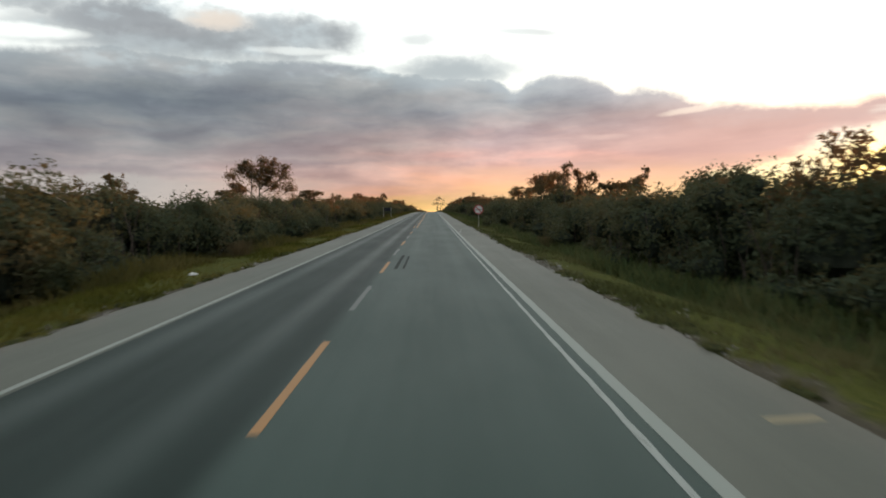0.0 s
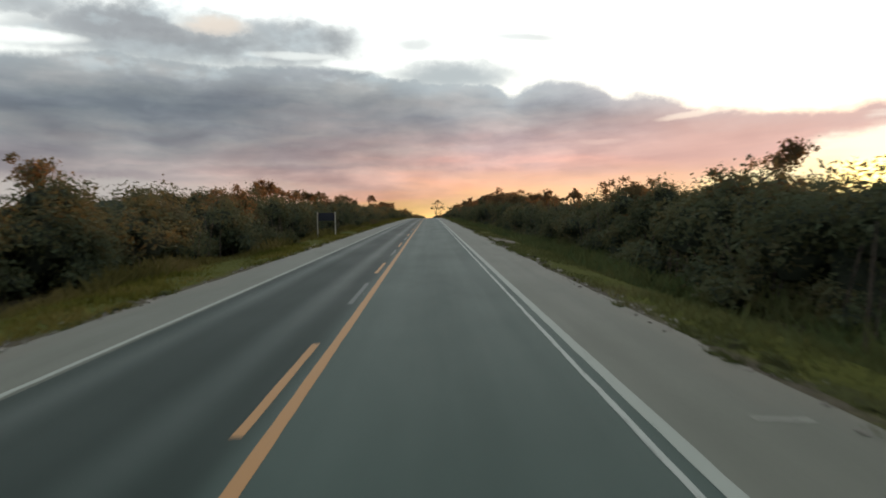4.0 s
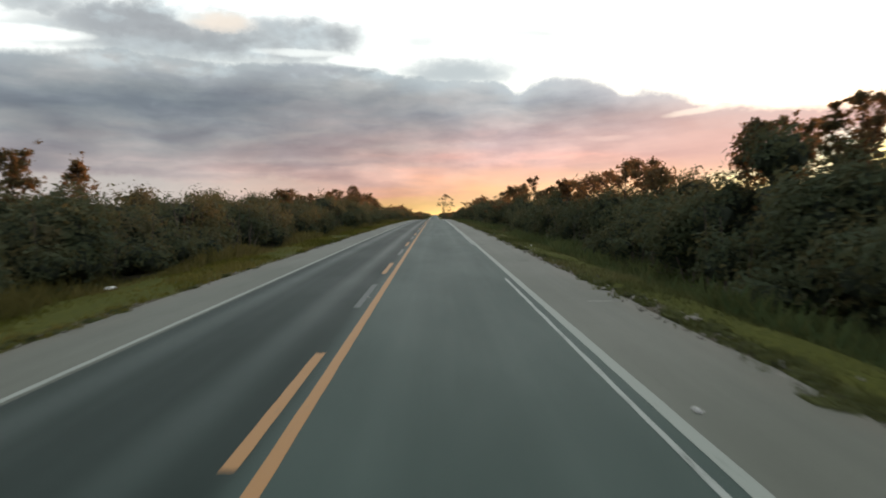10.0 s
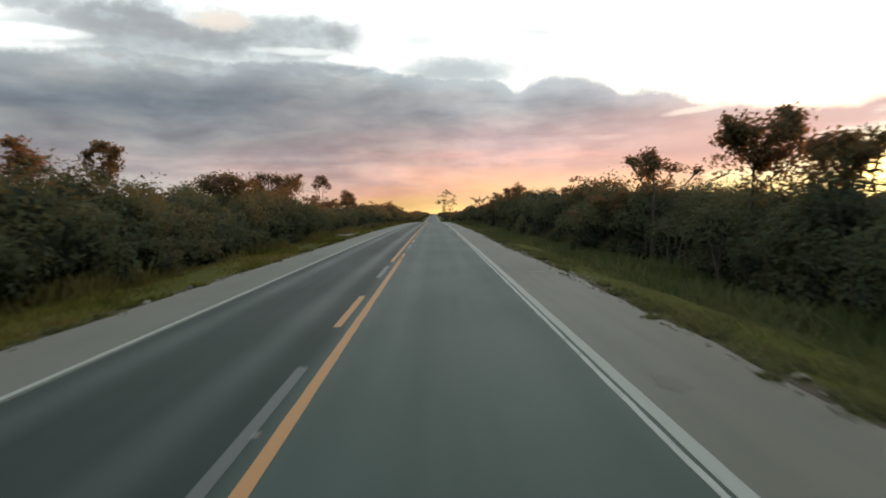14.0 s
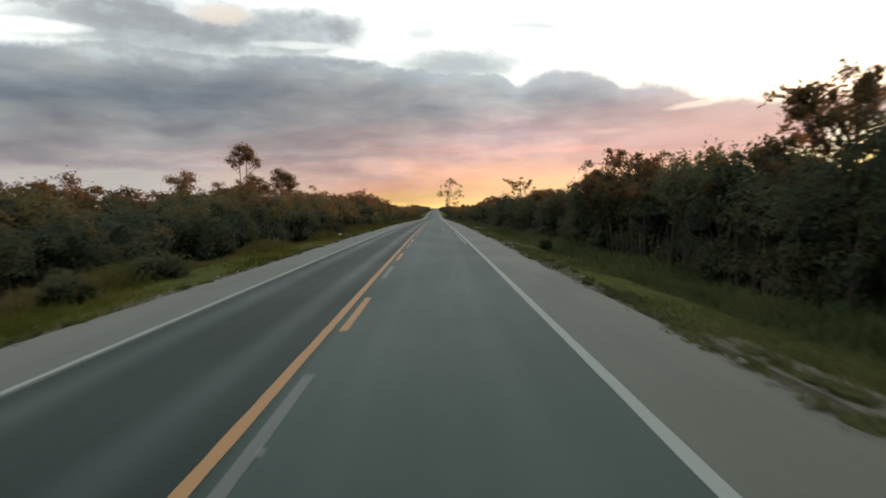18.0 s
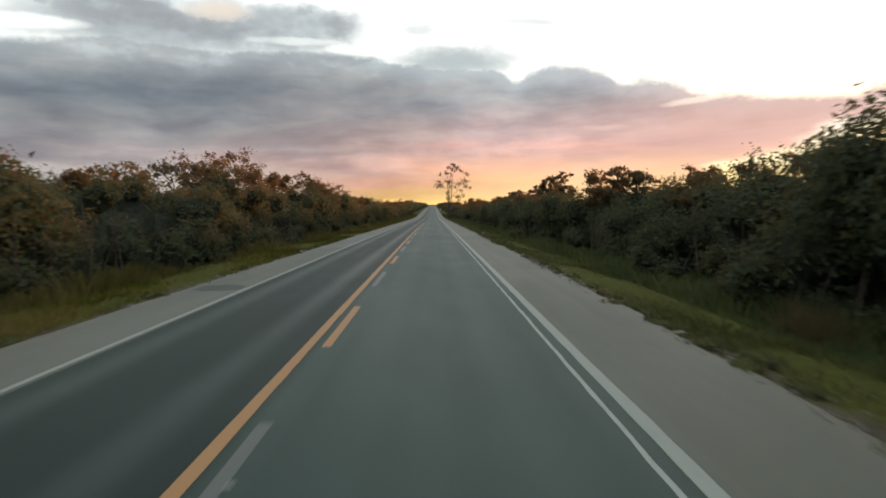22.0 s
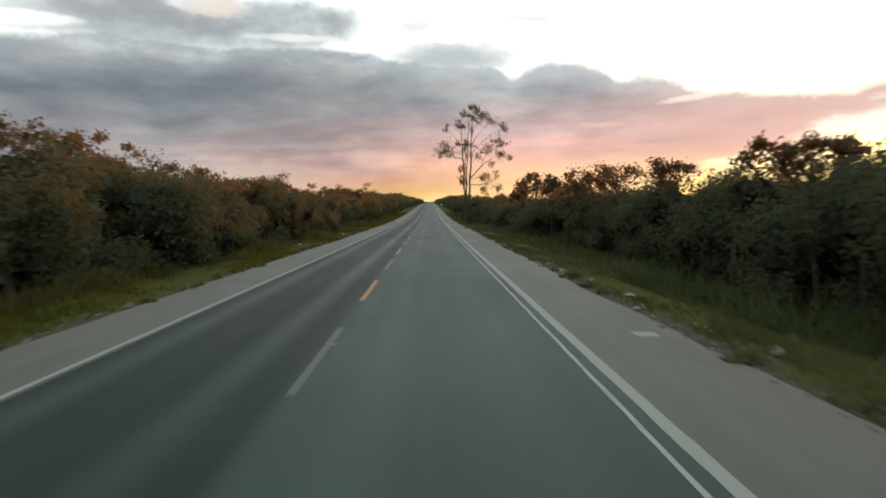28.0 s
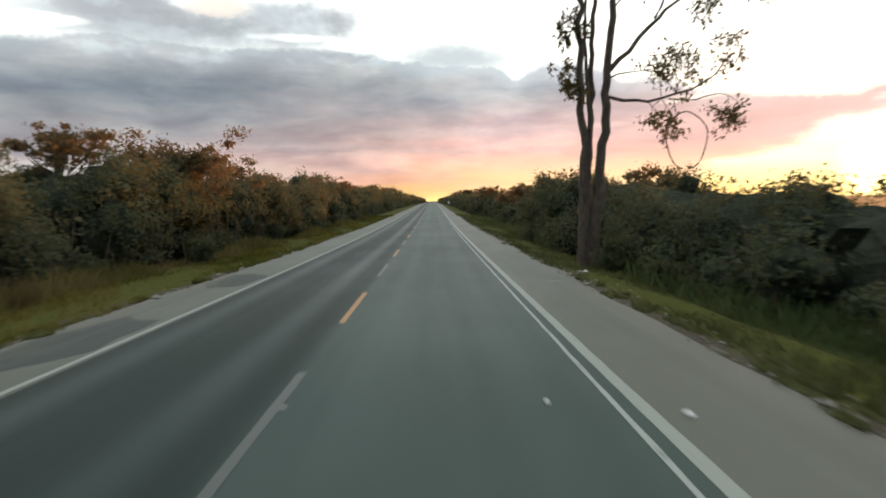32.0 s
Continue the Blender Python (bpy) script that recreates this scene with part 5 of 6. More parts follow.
    tufts(c, [(5.6, 12.8), (6.4, 12.9), (5.0, 12.6), (5.0, 13.5), (4.5, 12.9), (5.8, 13.1)], 0.36)
    c = bough([(0.45, 9.4), (1.1, 10.3), (1.7, 10.9)], 0.034, 0.7, 4, 0.3)
    tufts(c, [(1.7, 10.8), (1.4, 10.9)], 0.34)
    c = bough([(0.50, 11.0), (1.5, 12.3), (2.6, 13.4), (4.3, 14.6), (5.8, 15.1)], 0.058, 0.78, 5, -0.5)
    tufts(c, [(5.7, 15.2), (6.2, 14.9), (5.5, 15.8), (6.0, 15.3)], 0.32)
    c = bough([(0.60, 12.6), (1.6, 14.4), (3.0, 15.8), (3.8, 16.5)], 0.046, 0.72, 5, 0.5)
    tufts(c, [(3.9, 16.6), (3.5, 16.9), (4.3, 16.4), (3.2, 17.2)], 0.34)
    c = bough([(0.65, 14.2), (1.4, 16.2), (2.6, 17.6)], 0.040, 0.7, 5, -0.4)
    tufts(c, [(1.9, 17.2), (2.7, 17.3), (3.0, 17.9), (2.2, 16.9), (1.6, 17.7), (2.3, 17.9)], 0.34)
    tufts(right, [(1.0, 18.7), (1.4, 18.3), (0.6, 19.0), (1.3, 19.0), (0.3, 18.5)], 0.32)
    # straight bare twigs that sweep up from the stems
    for curve in (left, middle, inner, right, right, middle):
        for i in range(5):
            a, _, h = curve[int(len(curve) * rng.uniform(0.55, 0.9))]
            h -= lift
            way = rng.choice((-1, 1))
            reach, rise = rng.uniform(0.25, 0.9), rng.uniform(1.0, 2.6)
            c = bough([(a, h), (a + way * reach * 0.6, h + rise * 0.5), (a + way * reach, h + rise)], 0.024, 0.7, 4, rng.normal(0, 0.6), 0.02)
            if rng.random() < 0.45:
                tufts(c, [(a + way * reach, h + rise)], 0.22)
    # sprouts along the thinner stem
    for h in (9.1, 8.7, 8.3, 7.3, 6.9, 6.6, 6.3, 12.3, 12.8):
        tufts(left if h < 10 else inner, [(-1.12 + rng.normal(0, 0.08) + (0.75 if h > 10 else 0), h)], 0.20)
    v, f = joined(pieces)
    mesh_object("trunk", v, f, BARK, root, smooth=True)
    # a vine that hangs from the lowest limb in an open loop
    a = np.linspace(-0.5 * np.pi + 0.05, 1.5 * np.pi - 0.12, 26)
    wide = 0.81 * np.cos(a) * (1 + 0.1 * np.sin(3 * a))
    loop = np.stack([3.32 + wide, 0.15 * np.sin(2 * a), 4.63 + lift + 0.99 * np.sin(a) - 0.2 * np.clip(-np.sin(a), 0, 1) ** 3], 1)
    v, f = joined([tube(loop, np.full(26, 0.026), 5), tube(np.array([[2.92, 0, 5.42 + lift], [2.82, 0.05, 6.12 + lift], [2.92, 0, 6.1 + lift]]), [.024, .024, .026], 5)])
    mesh_object("hanging_vine", v, f, BARK, root, smooth=True, label="bare vine hanging in an open loop")
    tips, size = np.array(tips), np.array(size)
    pts = clumps(tips, size, 19, rng, 1.1)
    v, f = leaves(pts, 0.145, rng, 1.1)
    mesh_object("crown", v, f, GUM_LEAF, root)
    return root


tall_gum(8.15, 649)


# ---- grass on the verges ----
def grass(name, side, y0, y1, near, far, per_metre, height, mat, label, seed):
    rng = np.random.default_rng(seed)
    n = int((y1 - y0) * per_metre)
    y = rng.uniform(y0, y1, n)
    tuft = 0.5 + 0.5 * np.sin(y * 0.9 + 3 * np.sin(y * 0.21))
    x = side * (near + (far - near) * rng.uniform(0, 1, n) ** 0.9 + 0.18 * tuft)
    keep = (np.sin(1.3 * y + 2.1 * x) + np.sin(0.43 * y - 3 * x) + rng.normal(0, 0.9, n)) > -0.9
    x, y = x[keep], y[keep]
    n = len(x)
    z = ground_z(x, y)
    tall = height * rng.uniform(0.4, 1.15, n) * (0.7 + 0.5 * np.sin(0.31 * y + x))
    a = rng.uniform(0, 2 * np.pi, n)
    w = 0.022 + 0.05 * tall
    lean = rng.normal(0, 0.45, (n, 2)) * tall[:, None]
    base = np.stack([x, y, z - 0.02], 1)
    off = np.stack([np.cos(a) * w, np.sin(a) * w, np.zeros(n)], 1)
    tip = base + np.stack([lean[:, 0], lean[:, 1], tall], 1)
    v = np.stack([base - off, base + off, tip], 1).reshape(-1, 3)
    ob = mesh_object(name, v, np.arange(3 * n).reshape(n, 3), mat)
    return tagged(ob, label, "grass", kind="stuff")


grass("verge_grass", -1, -14, 740, 5.35, 9.8, 330, 0.24, GRASS, "yellow-green mown verge grass", 21)
grass("verge_grass", 1, -14, 740, 6.0, 9.3, 320, 0.2, GREEN_GRASS, "green mown verge grass", 22)
grass("tall_grass", -1, -14, 740, 8.0, 11.4, 170, 0.72, DRY_GRASS, "tall rough yellowing grass in front of the scrub", 23)
grass("tall_grass", 1, -14, 740, 8.2, 13.2, 270, 0.75, TALL_GRASS, "tall rough grass in the ditch", 24)


def shrub(x, y, wide, tall, seed, label):
    """A low round bush on the verge: short stems under a dense coat of leaves."""
    rng = np.random.default_rng(seed)
    root = tagged(new("shrub"), label, "shrub")
    root.location = (x, y, float(ground_z(x, y)) - 0.05)
    pieces, cl = [], []
    for i in range(9):
        a, e = rng.uniform(0, 2 * np.pi), rng.uniform(0.2, 1)
        end = np.array([np.cos(a) * wide * .36 * e, np.sin(a) * wide * .36 * e, tall * rng.uniform(.45, .85)])
        pieces.append(tube(np.array([end * (0.1, 0.1, 0), end * (0.5, 0.5, 0.6), end]), [.03, .02, .008], 5))
        cl.append(end)
        cl.append(end * (1.1, 1.1, 0.55))
    v, f = joined(pieces)
    mesh_object("stems", v, f, BARK, root, smooth=True)
    pts = clumps(np.array(cl), rng.uniform(.3, .5, len(cl)) * wide * 0.5, 120, rng, 0.7 * tall / wide + 0.35)
    pts[:, 2] = np.maximum(pts[:, 2], 0.03)
    v, f = leaves(pts, 0.15, rng)
    mesh_object("crown", v, f, SCRUB, root)
    return root


for i, (x, y, w, h) in enumerate(((-7.6, 354, 1.5, 0.8), (-8.7, 361.5, 2.6, 0.9), (8.4, 376, 0.9, 0.8), (-9.4, 31, 1.6, 1.2), (-9.2, 9, 1.8, 1.3), (8.9, 388, 1.6, 1.0), (9.0, 402, 1.4, 1.1),
                                  (-9.0, 119, 1.6, 1.0), (-9.3, 283, 1.8, 1.4), (-9.0, 296, 1.5, 1.3), (8.7, 70, 1.4, 1.0), (9.6, 253, 1.2, 0.9), (8.8, 472, 1.5, 1.1), (8.5, 647.6, 1.7, 1.5), (9.3, 645.0, 1.5, 1.0), (-9.2, 655, 1.7, 1.2))):
    shrub(x, y, w, h, 700 + i, "low dark bush standing on the grass verge")

# ---- signs and small things along the road ----
RED = paint("sign_red", (.42, .035, .045), 0.2, (.36, .03, .04))
SIGN_WHITE = paint("sign_white", (.62, .62, .58), 0.25, (.5, .5, .46))
SIGN_BLACK = paint("sign_black", (.02, .02, .02), 0.2, (.03, .03, .03))
SIGN_BACK = paint("sign_back", (.008, .011, .020), 0.3, (.012, .015, .022))
POST_WOOD, gr, bsdf = material("weathered_post_wood", rough=0.85)
pos, (px, py, pz) = place_coords(gr)
grain = gr.noise(gr.xyz(gr.math("MULTIPLY", px, 30.0), gr.math("MULTIPLY", py, 30.0), gr.math("MULTIPLY", pz, 2.0)), 1.0, 5, 0.7)
gr.put(bsdf.inputs["Base Color"], gr.mix(gr.smooth(grain, 0.3, 0.7), (.20, .18, .14), (.42, .39, .32)))
bump(gr, bsdf, grain, 0.5, 0.01)
LITTER, gr, bsdf = material("litter_white", rough=0.6)
pos, _ = place_coords(gr)
gr.put(bsdf.inputs["Base Color"], gr.mix(gr.smooth(gr.noise(pos, 9.0, 4, 0.6), 0.35, 0.65), (.42, .41, .38), (.72, .72, .70)))
ROCK, gr, bsdf = material("pale_rubble", rough=0.9)
pos, _ = place_coords(gr)
grit = gr.noise(pos, 12.0, 5, 0.7)
gr.put(bsdf.inputs["Base Color"], gr.mix(gr.smooth(grit, 0.3, 0.7), (.12, .11, .095), (.26, .245, .21)))
bump(gr, bsdf, grit, 0.8, 0.02)
SAND, gr, bsdf = material("bare_sand", rough=0.95)
pos, _ = place_coords(gr)
grit = gr.noise(pos, 3.0, 6, 0.7)
gr.put(bsdf.inputs["Base Color"], gr.mix(gr.smooth(grit, 0.3, 0.7), (.085, .068, .048), (.17, .145, .108)))
bump(gr, bsdf, grit, 0.7, 0.03)
VERGE_SAND, gr, bsdf = material("trodden_verge_sand", rough=0.95)
pos, _ = place_coords(gr)
grit = gr.noise(pos, 2.2, 6, 0.7)
gr.put(bsdf.inputs["Base Color"], gr.mix(gr.smooth(grit, 0.3, 0.7), (.050, .042, .028), (.115, .098, .072)))
bump(gr, bsdf, grit, 0.8, 0.04)
DARK_PATCH = asphalt("dark_patch_asphalt", (.018, .024, .020), (.026, .034, .029), ())
PATCH = asphalt("patch_asphalt", (.058, .061, .050), (.076, .079, .064), ())
STUD, gr, bsdf = material("road_stud", (.20, .20, .18), 0.4)


def box(bm, cx, cy, cz, sx, sy, sz, bevel=0.0):
    made = bmesh.ops.create_cube(bm, size=1, matrix=Matrix.Translation((cx, cy, cz)) @ Matrix.Diagonal((sx, sy, sz, 1)))
    if bevel:
        edges = {e for v in made["verts"] for e in v.link_edges}
        bmesh.ops.bevel(bm, geom=list(edges), offset=bevel, segments=2, affect="EDGES")
    return bm


def plate(bm, outline, y0, y1):
    """An upright plate with the given outline in x and z."""
    lo = [bm.verts.new((x, y0, z)) for x, z in outline]
    hi = [bm.verts.new((x, y1, z)) for x, z in outline]
    bm.faces.new(lo)
    bm.faces.new(hi[::-1])
    n = len(outline)
    for i in range(n):
        bm.faces.new((lo[i], hi[i], hi[(i + 1) % n], lo[(i + 1) % n]))
    bmesh.ops.recalc_face_normals(bm, faces=bm.faces)
    return bm


def circle(r, n=48, cx=0.0, cz=0.0):
    return [(cx + r * math.cos(2 * math.pi * i / n), cz + r * math.sin(2 * math.pi * i / n)) for i in range(n)]


def round_sign(x, y, centre):
    """A round no-overtaking sign on a square wooden post."""
    z0 = float(ground_z(x, y))
    root = tagged(new("road_sign"), "round white no-overtaking sign with red rim on a wooden post", "sign")
    root.location = (x, y, z0)
    h = centre + float(road_z(y)) - z0
    part("post", box(bmesh.new(), 0, 0.06, h / 2 - 0.05, 0.085, 0.085, h + 0.5, 0.008), POST_WOOD, root)
    part("disc", plate(bmesh.new(), [(a, b + h) for a, b in circle(0.5)], -0.004, 0.0), SIGN_WHITE, root)
    bm = bmesh.new()
    inner, outer = circle(0.405), circle(0.502)
    vi = [[bm.verts.new((a, d, b + h)) for a, b in ring] for ring, d in ((outer, -0.008), (inner, -0.008), (outer, 0.001), (inner, 0.001))]
    for i in range(48):
        j = (i + 1) % 48
        bm.faces.new((vi[0][i], vi[0][j], vi[1][j], vi[1][i]))
        bm.faces.new((vi[2][j], vi[2][i], vi[3][i], vi[3][j]))
        bm.faces.new((vi[0][j], vi[0][i], vi[2][i], vi[2][j]))
        bm.faces.new((vi[1][i], vi[1][j], vi[3][j], vi[3][i]))
    part("rim", bm, RED, root, "red rim")
    # a black bar with flared ends, under a red slash
    part("bar", plate(bmesh.new(), [(-.34, h - .075), (-.34, h + .05), (-.29, h + .02), (.30, h + .035), (.36, h + .06), (.36, h - .03), (.30, h - .03), (-.28, h - .04)], -0.009, -0.005), SIGN_BLACK, root, "black bar symbol")
    c = 0.7071
    part("slash", plate(bmesh.new(), [(-.42 * c - .035, h + .42 * c - .035), (-.42 * c + .035, h + .42 * c + .035), (.42 * c + .035, h - .42 * c + .035), (.42 * c - .035, h - .42 * c - .035)], -0.013, -0.0095), RED, root, "red slash")
    return root


round_sign(6.74, 58.3, 1.84)


def board_sign(x0, x1, y, top):
    """The dark back of a direction board between two pale posts."""
    z0 = float(road_z(y))
    root = tagged(new("direction_board"), "dark back of a road board on two pale wooden posts", "sign")
    root.location = ((x0 + x1) / 2, y, z0)
    half = (x1 - x0) / 2
    for sx, x in ((-1, x0), (1, x1)):
        foot = float(ground_z(x, y)) - z0 - 0.4
        part("post", box(bmesh.new(), sx * half, 0, (top + 0.06 + foot) / 2, 0.10, 0.10, top + 0.06 - foot, 0.01), POST_WOOD, root)
    part("board", box(bmesh.new(), 0, 0.07, top - 0.38, 2 * half + 0.06, 0.025, 0.74, 0.008), SIGN_BACK, root, "nearly black board back")
    for z in (top - 0.2, top - 0.58):
        part("batten", box(bmesh.new(), 0, 0.045, z, 2 * half - 0.12, 0.03, 0.06, 0.004), SIGN_BACK, root)
    return root


board_sign(-8.72, -7.08, 130.6, 2.04)


def marker_post(x, y):
    z0 = float(ground_z(x, y))
    root = tagged(new("marker_post"), "small white marker plate on a post by the far road", "sign")
    root.location = (x, y, z0)
    part("post", box(bmesh.new(), 0, 0.03, 0.8, 0.07, 0.06, 1.9, 0.006), POST_WOOD, root)
    part("plate", box(bmesh.new(), 0, -0.01, 1.55, 0.55, 0.012, 0.7, 0.004), SIGN_WHITE, root)
    return root


marker_post(6.7, 824)


def flat_patch(name, x0, x1, y0, y1, lift, mat, label, category, seed, ragged=0.15):
    """A thin irregular sheet lying on the ground or the paving."""
    rng = np.random.default_rng(seed)
    n = 16
    t = np.linspace(0, 2 * np.pi, 4 * n, endpoint=False)
    sq = 1 / np.maximum(np.abs(np.cos(t)), np.abs(np.sin(t))) ** (0.85 if ragged < 0.1 else 0.35)
    w = 1 + ragged * np.interp(np.arange(4 * n), np.arange(0, 4 * n + 4, 4), np.concatenate([r := rng.uniform(-1, 1, n), r[:1]]))
    rings = []
    for k in np.linspace(0.02, 1, 9):
        x = (x0 + x1) / 2 + (x1 - x0) / 2 * np.cos(t) * sq * w * k
        y = (y0 + y1) / 2 + (y1 - y0) / 2 * np.sin(t) * sq * w * k
        paved = (x > ROAD_LEFT) & (x < ROAD_RIGHT)
        z = np.where(paved, road_z(y), ground_z(x, y)) + lift * (1 if k < 0.99 else -2)
        rings.append(np.stack([x, y, z], 1))
    v = np.concatenate(rings)
    f = []
    m = 4 * n
    for k in range(8):
        for i in range(m):
            j = (i + 1) % m
            f.append((k * m + i, (k + 1) * m + i, (k + 1) * m + j, k * m + j))
    return tagged(mesh_object(name, v, f, mat), label, category, kind="structure")


flat_patch("sand_patch", -13.5, -5.5, 321, 339, 0.05, SAND, "pale bare sand of a side track", "ground", 1)
for i, (x, y, w, d) in enumerate(((6.5, 112, .5, 2.2), (6.9, 115.5, .7, 1.6), (6.4, 118, .4, 2.4), (7.2, 119.5, .6, 1.4), (6.6, 122.5, .45, 1.6))):
    flat_patch("sand_patch", x - w, x + w, y - d, y + d, 0.03, VERGE_SAND, "washed-out bare sand on the verge", "ground", 20 + i, 0.35)
flat_patch("sand_patch", 6.0, 7.0, 336, 350, 0.035, VERGE_SAND, "washed-out bare sand on the verge", "ground", 5, 0.3)
for i, (x0, x1, y0, y1) in enumerate(((4.1, 5.7, 366.5, 370.5), (-5.0, -3.55, 633, 637.5), (-5.0, -3.6, 642, 646), (4.2, 4.9, 146, 147.2), (4.0, 4.7, 221.4, 222.2), (-4.9, -3.6, 455, 457), (-5.0, -3.6, 436, 437.5))):
    flat_patch("asphalt_patch", x0, x1, y0, y1, 0.003, DARK_PATCH if i in (1, 2, 6) else PATCH, "dark repaired patch in the shoulder", "road", 10 + i, 0.16 if i in (1, 2, 6) else 0.04)
for i, (x, y) in enumerate(((4.5, 264.8), (5.1, 209.5), (4.9, 100.5), (4.8, 311.0), (5.0, 505.0))):
    flat_patch("stain", x - 0.22, x + 0.22, y - 0.35, y + 0.35, 0.0025, PATCH, "dark oily stain on the shoulder", "stain", 30 + i, 0.3)
# skid marks
SKID = paint("skid_rubber", (.0085, .0150, .0120), 0.40, (.016, .028, .023), 0.75)
SKID.node_tree.nodes["Principled BSDF"].inputs["Specular IOR Level"].default_value = 0.12
for i, (x, w, far) in enumerate(((0.45, 0.13, 19.6), (0.73, 0.09, 19.0))):
    line("skid_mark", x, w, 13.0, far, SKID, "faint dark tyre skid mark", lift=0.0025, ragged=0.01, seed=40 + i)


FAINT = paint("faint_white_paint", (.150, .155, .13), 0.42, (.080, .082, .068))
OCHRE = paint("ochre_paint", (.20, .165, .085), 0.34, (.085, .082, .062))


def stake_mark(y, seed, paint_used, d=0.055, w=0.28):
    """A short painted bar across the outer shoulder."""
    rng = random.Random(seed)
    x = 5.25 + rng.uniform(-.1, .1)
    slant = rng.uniform(-0.06, 0.06)
    z = float(road_z(y)) + 0.002
    xs = np.linspace(x - w, x + w, 7)
    v = [(a, y + slant * (a - x) / w + s * d * rng.uniform(.8, 1.15), z) for s in (-1, 1) for a in xs]
    f = [(i, i + 1, i + 8, i + 7) for i in range(6)]
    return tagged(mesh_object("stake_mark", v, f, paint_used), "short worn survey bar painted on the shoulder", "road marking", "survey bars", "structure")


for k in range(0, 34):
    if k in (0, 2):
        stake_mark(-4.0 + 20.2 * k + (1.4 if k else 0.45), k, OCHRE, 0.14 if k else 0.08)
    else:
        stake_mark(-4.0 + 20.2 * k, k, FAINT)

stake_mark(551.6, 99, WHITE, 0.18, 0.18)


def road_stud(x, y):
    bm = bmesh.new()
    box(bm, 0, 0, 0.007, 0.085, 0.07, 0.020)
    for v in bm.verts:
        if v.co.z > 0:
            v.co.x *= 0.75
            v.co.y *= 0.55
    me = bpy.data.meshes.new("road_stud")
    bm.to_mesh(me)
    bm.free()
    me.materials.append(STUD)
    ob = tagged(new("road_stud", me), "small pale reflective road stud", "road stud", "studs along the centre line")
    ob.location = (x, y, float(road_z(y)))
    return ob


first_stud = road_stud(0.06, -26.0)
for k in range(-1, 48):
    y = 16 * k + 0.8 - 9.6
    copy_thing(first_stud, pose(dash_x(y) + 0.09, y, float(road_z(y))))


def scrap(x, y, size, seed, label, flat=0.4, mat=None):
    """A crumpled piece of litter or a slab of rubble."""
    rng = random.Random(seed)
    bm = bmesh.new()
    bmesh.ops.create_icosphere(bm, subdivisions=2, radius=0.5)
    for v in bm.verts:
        n = noise.noise(v.co * 3 + Vector((seed, 0, 0)))
        v.co *= 1 + 0.5 * n
        v.co.x *= size * rng.uniform(0.9, 1.1)
        v.co.y *= size * 0.7
        v.co.z = max(v.co.z, -0.35) * size * flat
    me = bpy.data.meshes.new("scrap")
    bm.to_mesh(me)
    bm.free()
    me.materials.append(mat or LITTER)
    ob = tagged(new("litter" if mat is None else "rubble", me), label, "litter" if mat is None else "rubble")
    paved = ROAD_LEFT < x < ROAD_RIGHT
    ob.location = (x, y, float(road_z(y) if paved else ground_z(x, y)) + 0.33 * size * flat)
    ob.rotation_euler = (0, 0, rng.uniform(0, 6.28))
    return ob


for i, (x, y, size, label) in enumerate((
        (-6.7, 13, 0.32, "crumpled white plastic bag on the verge"), (4.2, 45.6, 0.16, "scrap of white paper on the shoulder"), (-8.7, 204, 0.38, "white plastic bag in the verge grass"),
        (-9.6, 261, 0.40, "torn white plastic bag by the scrub"), (-5.4, 265, 0.2, "white scrap at the edge of the shoulder"), (4.3, 630.7, 0.13, "scrap of white paper on the shoulder"),
        (2.95, 631.2, 0.10, "small white scrap on the lane"), (3.5, 333, 0.12, "small white scrap on the edge line"), (4.4, 49.0, 0.13, "scrap of white paper on the shoulder"),
        (-7.9, 403, 0.35, "crumpled white bag in the verge grass"), (-6.6, 477, 0.25, "white scrap in the verge grass"), (-8.2, 580, 0.3, "white scrap in the verge grass"),
        (7.3, 222, 0.2, "white scrap in the verge grass"), (-6.6, 602, 0.24, "flat white scrap on the verge"), (6.9, 646, 0.2, "white scrap beside the lone tree"))):
    scrap(x, y, size, i + 1, label)
for i in range(46):
    r = random.Random(500 + i)
    y = r.uniform(0, 660) if i > 3 else 387.6 + i * 0.5
    scrap(ROAD_RIGHT + r.uniform(0.05, 0.7), y, r.uniform(0.12, 0.34) if i else 0.40, 60 + i, "broken slab of pale asphalt at the shoulder's edge", 0.3, ROCK)
tagged(bpy.data.objects["rubble"], group="broken slabs")


def dead_tree(x, y, height, seed):
    """A leafless leaning snag with a few forked limbs."""
    rng = np.random.default_rng(seed)
    root = tagged(new("dead_tree"), "bare grey leaning dead tree in the scrub", "tree")
    root.location = (x, y, float(ground_z(x, y)) - 0.1)
    s = np.linspace(0, 1, 8)[:, None]
    trunk = s * (height * -0.25, 0.3, height) + np.cumsum(rng.normal(0, 0.06, (8, 3)), 0) * s
    pieces = [tube(trunk, 0.09 * (1 - 0.8 * s[:, 0]), 6)]
    for i in range(9):
        at = trunk[int(rng.integers(3, 8))]
        end = at + (rng.normal(0, 0.8), rng.normal(0, 0.6), rng.uniform(0.2, 1.3))
        pieces.append(tube(np.array([at, (at + end) / 2 + rng.normal(0, .1, 3), end]), [.035, .022, .008], 5))
    v, f = joined(pieces)
    mesh_object("trunk", v, f, BARK, root, smooth=True)
    return root


dead_tree(-14, 350, 6.2, 3)


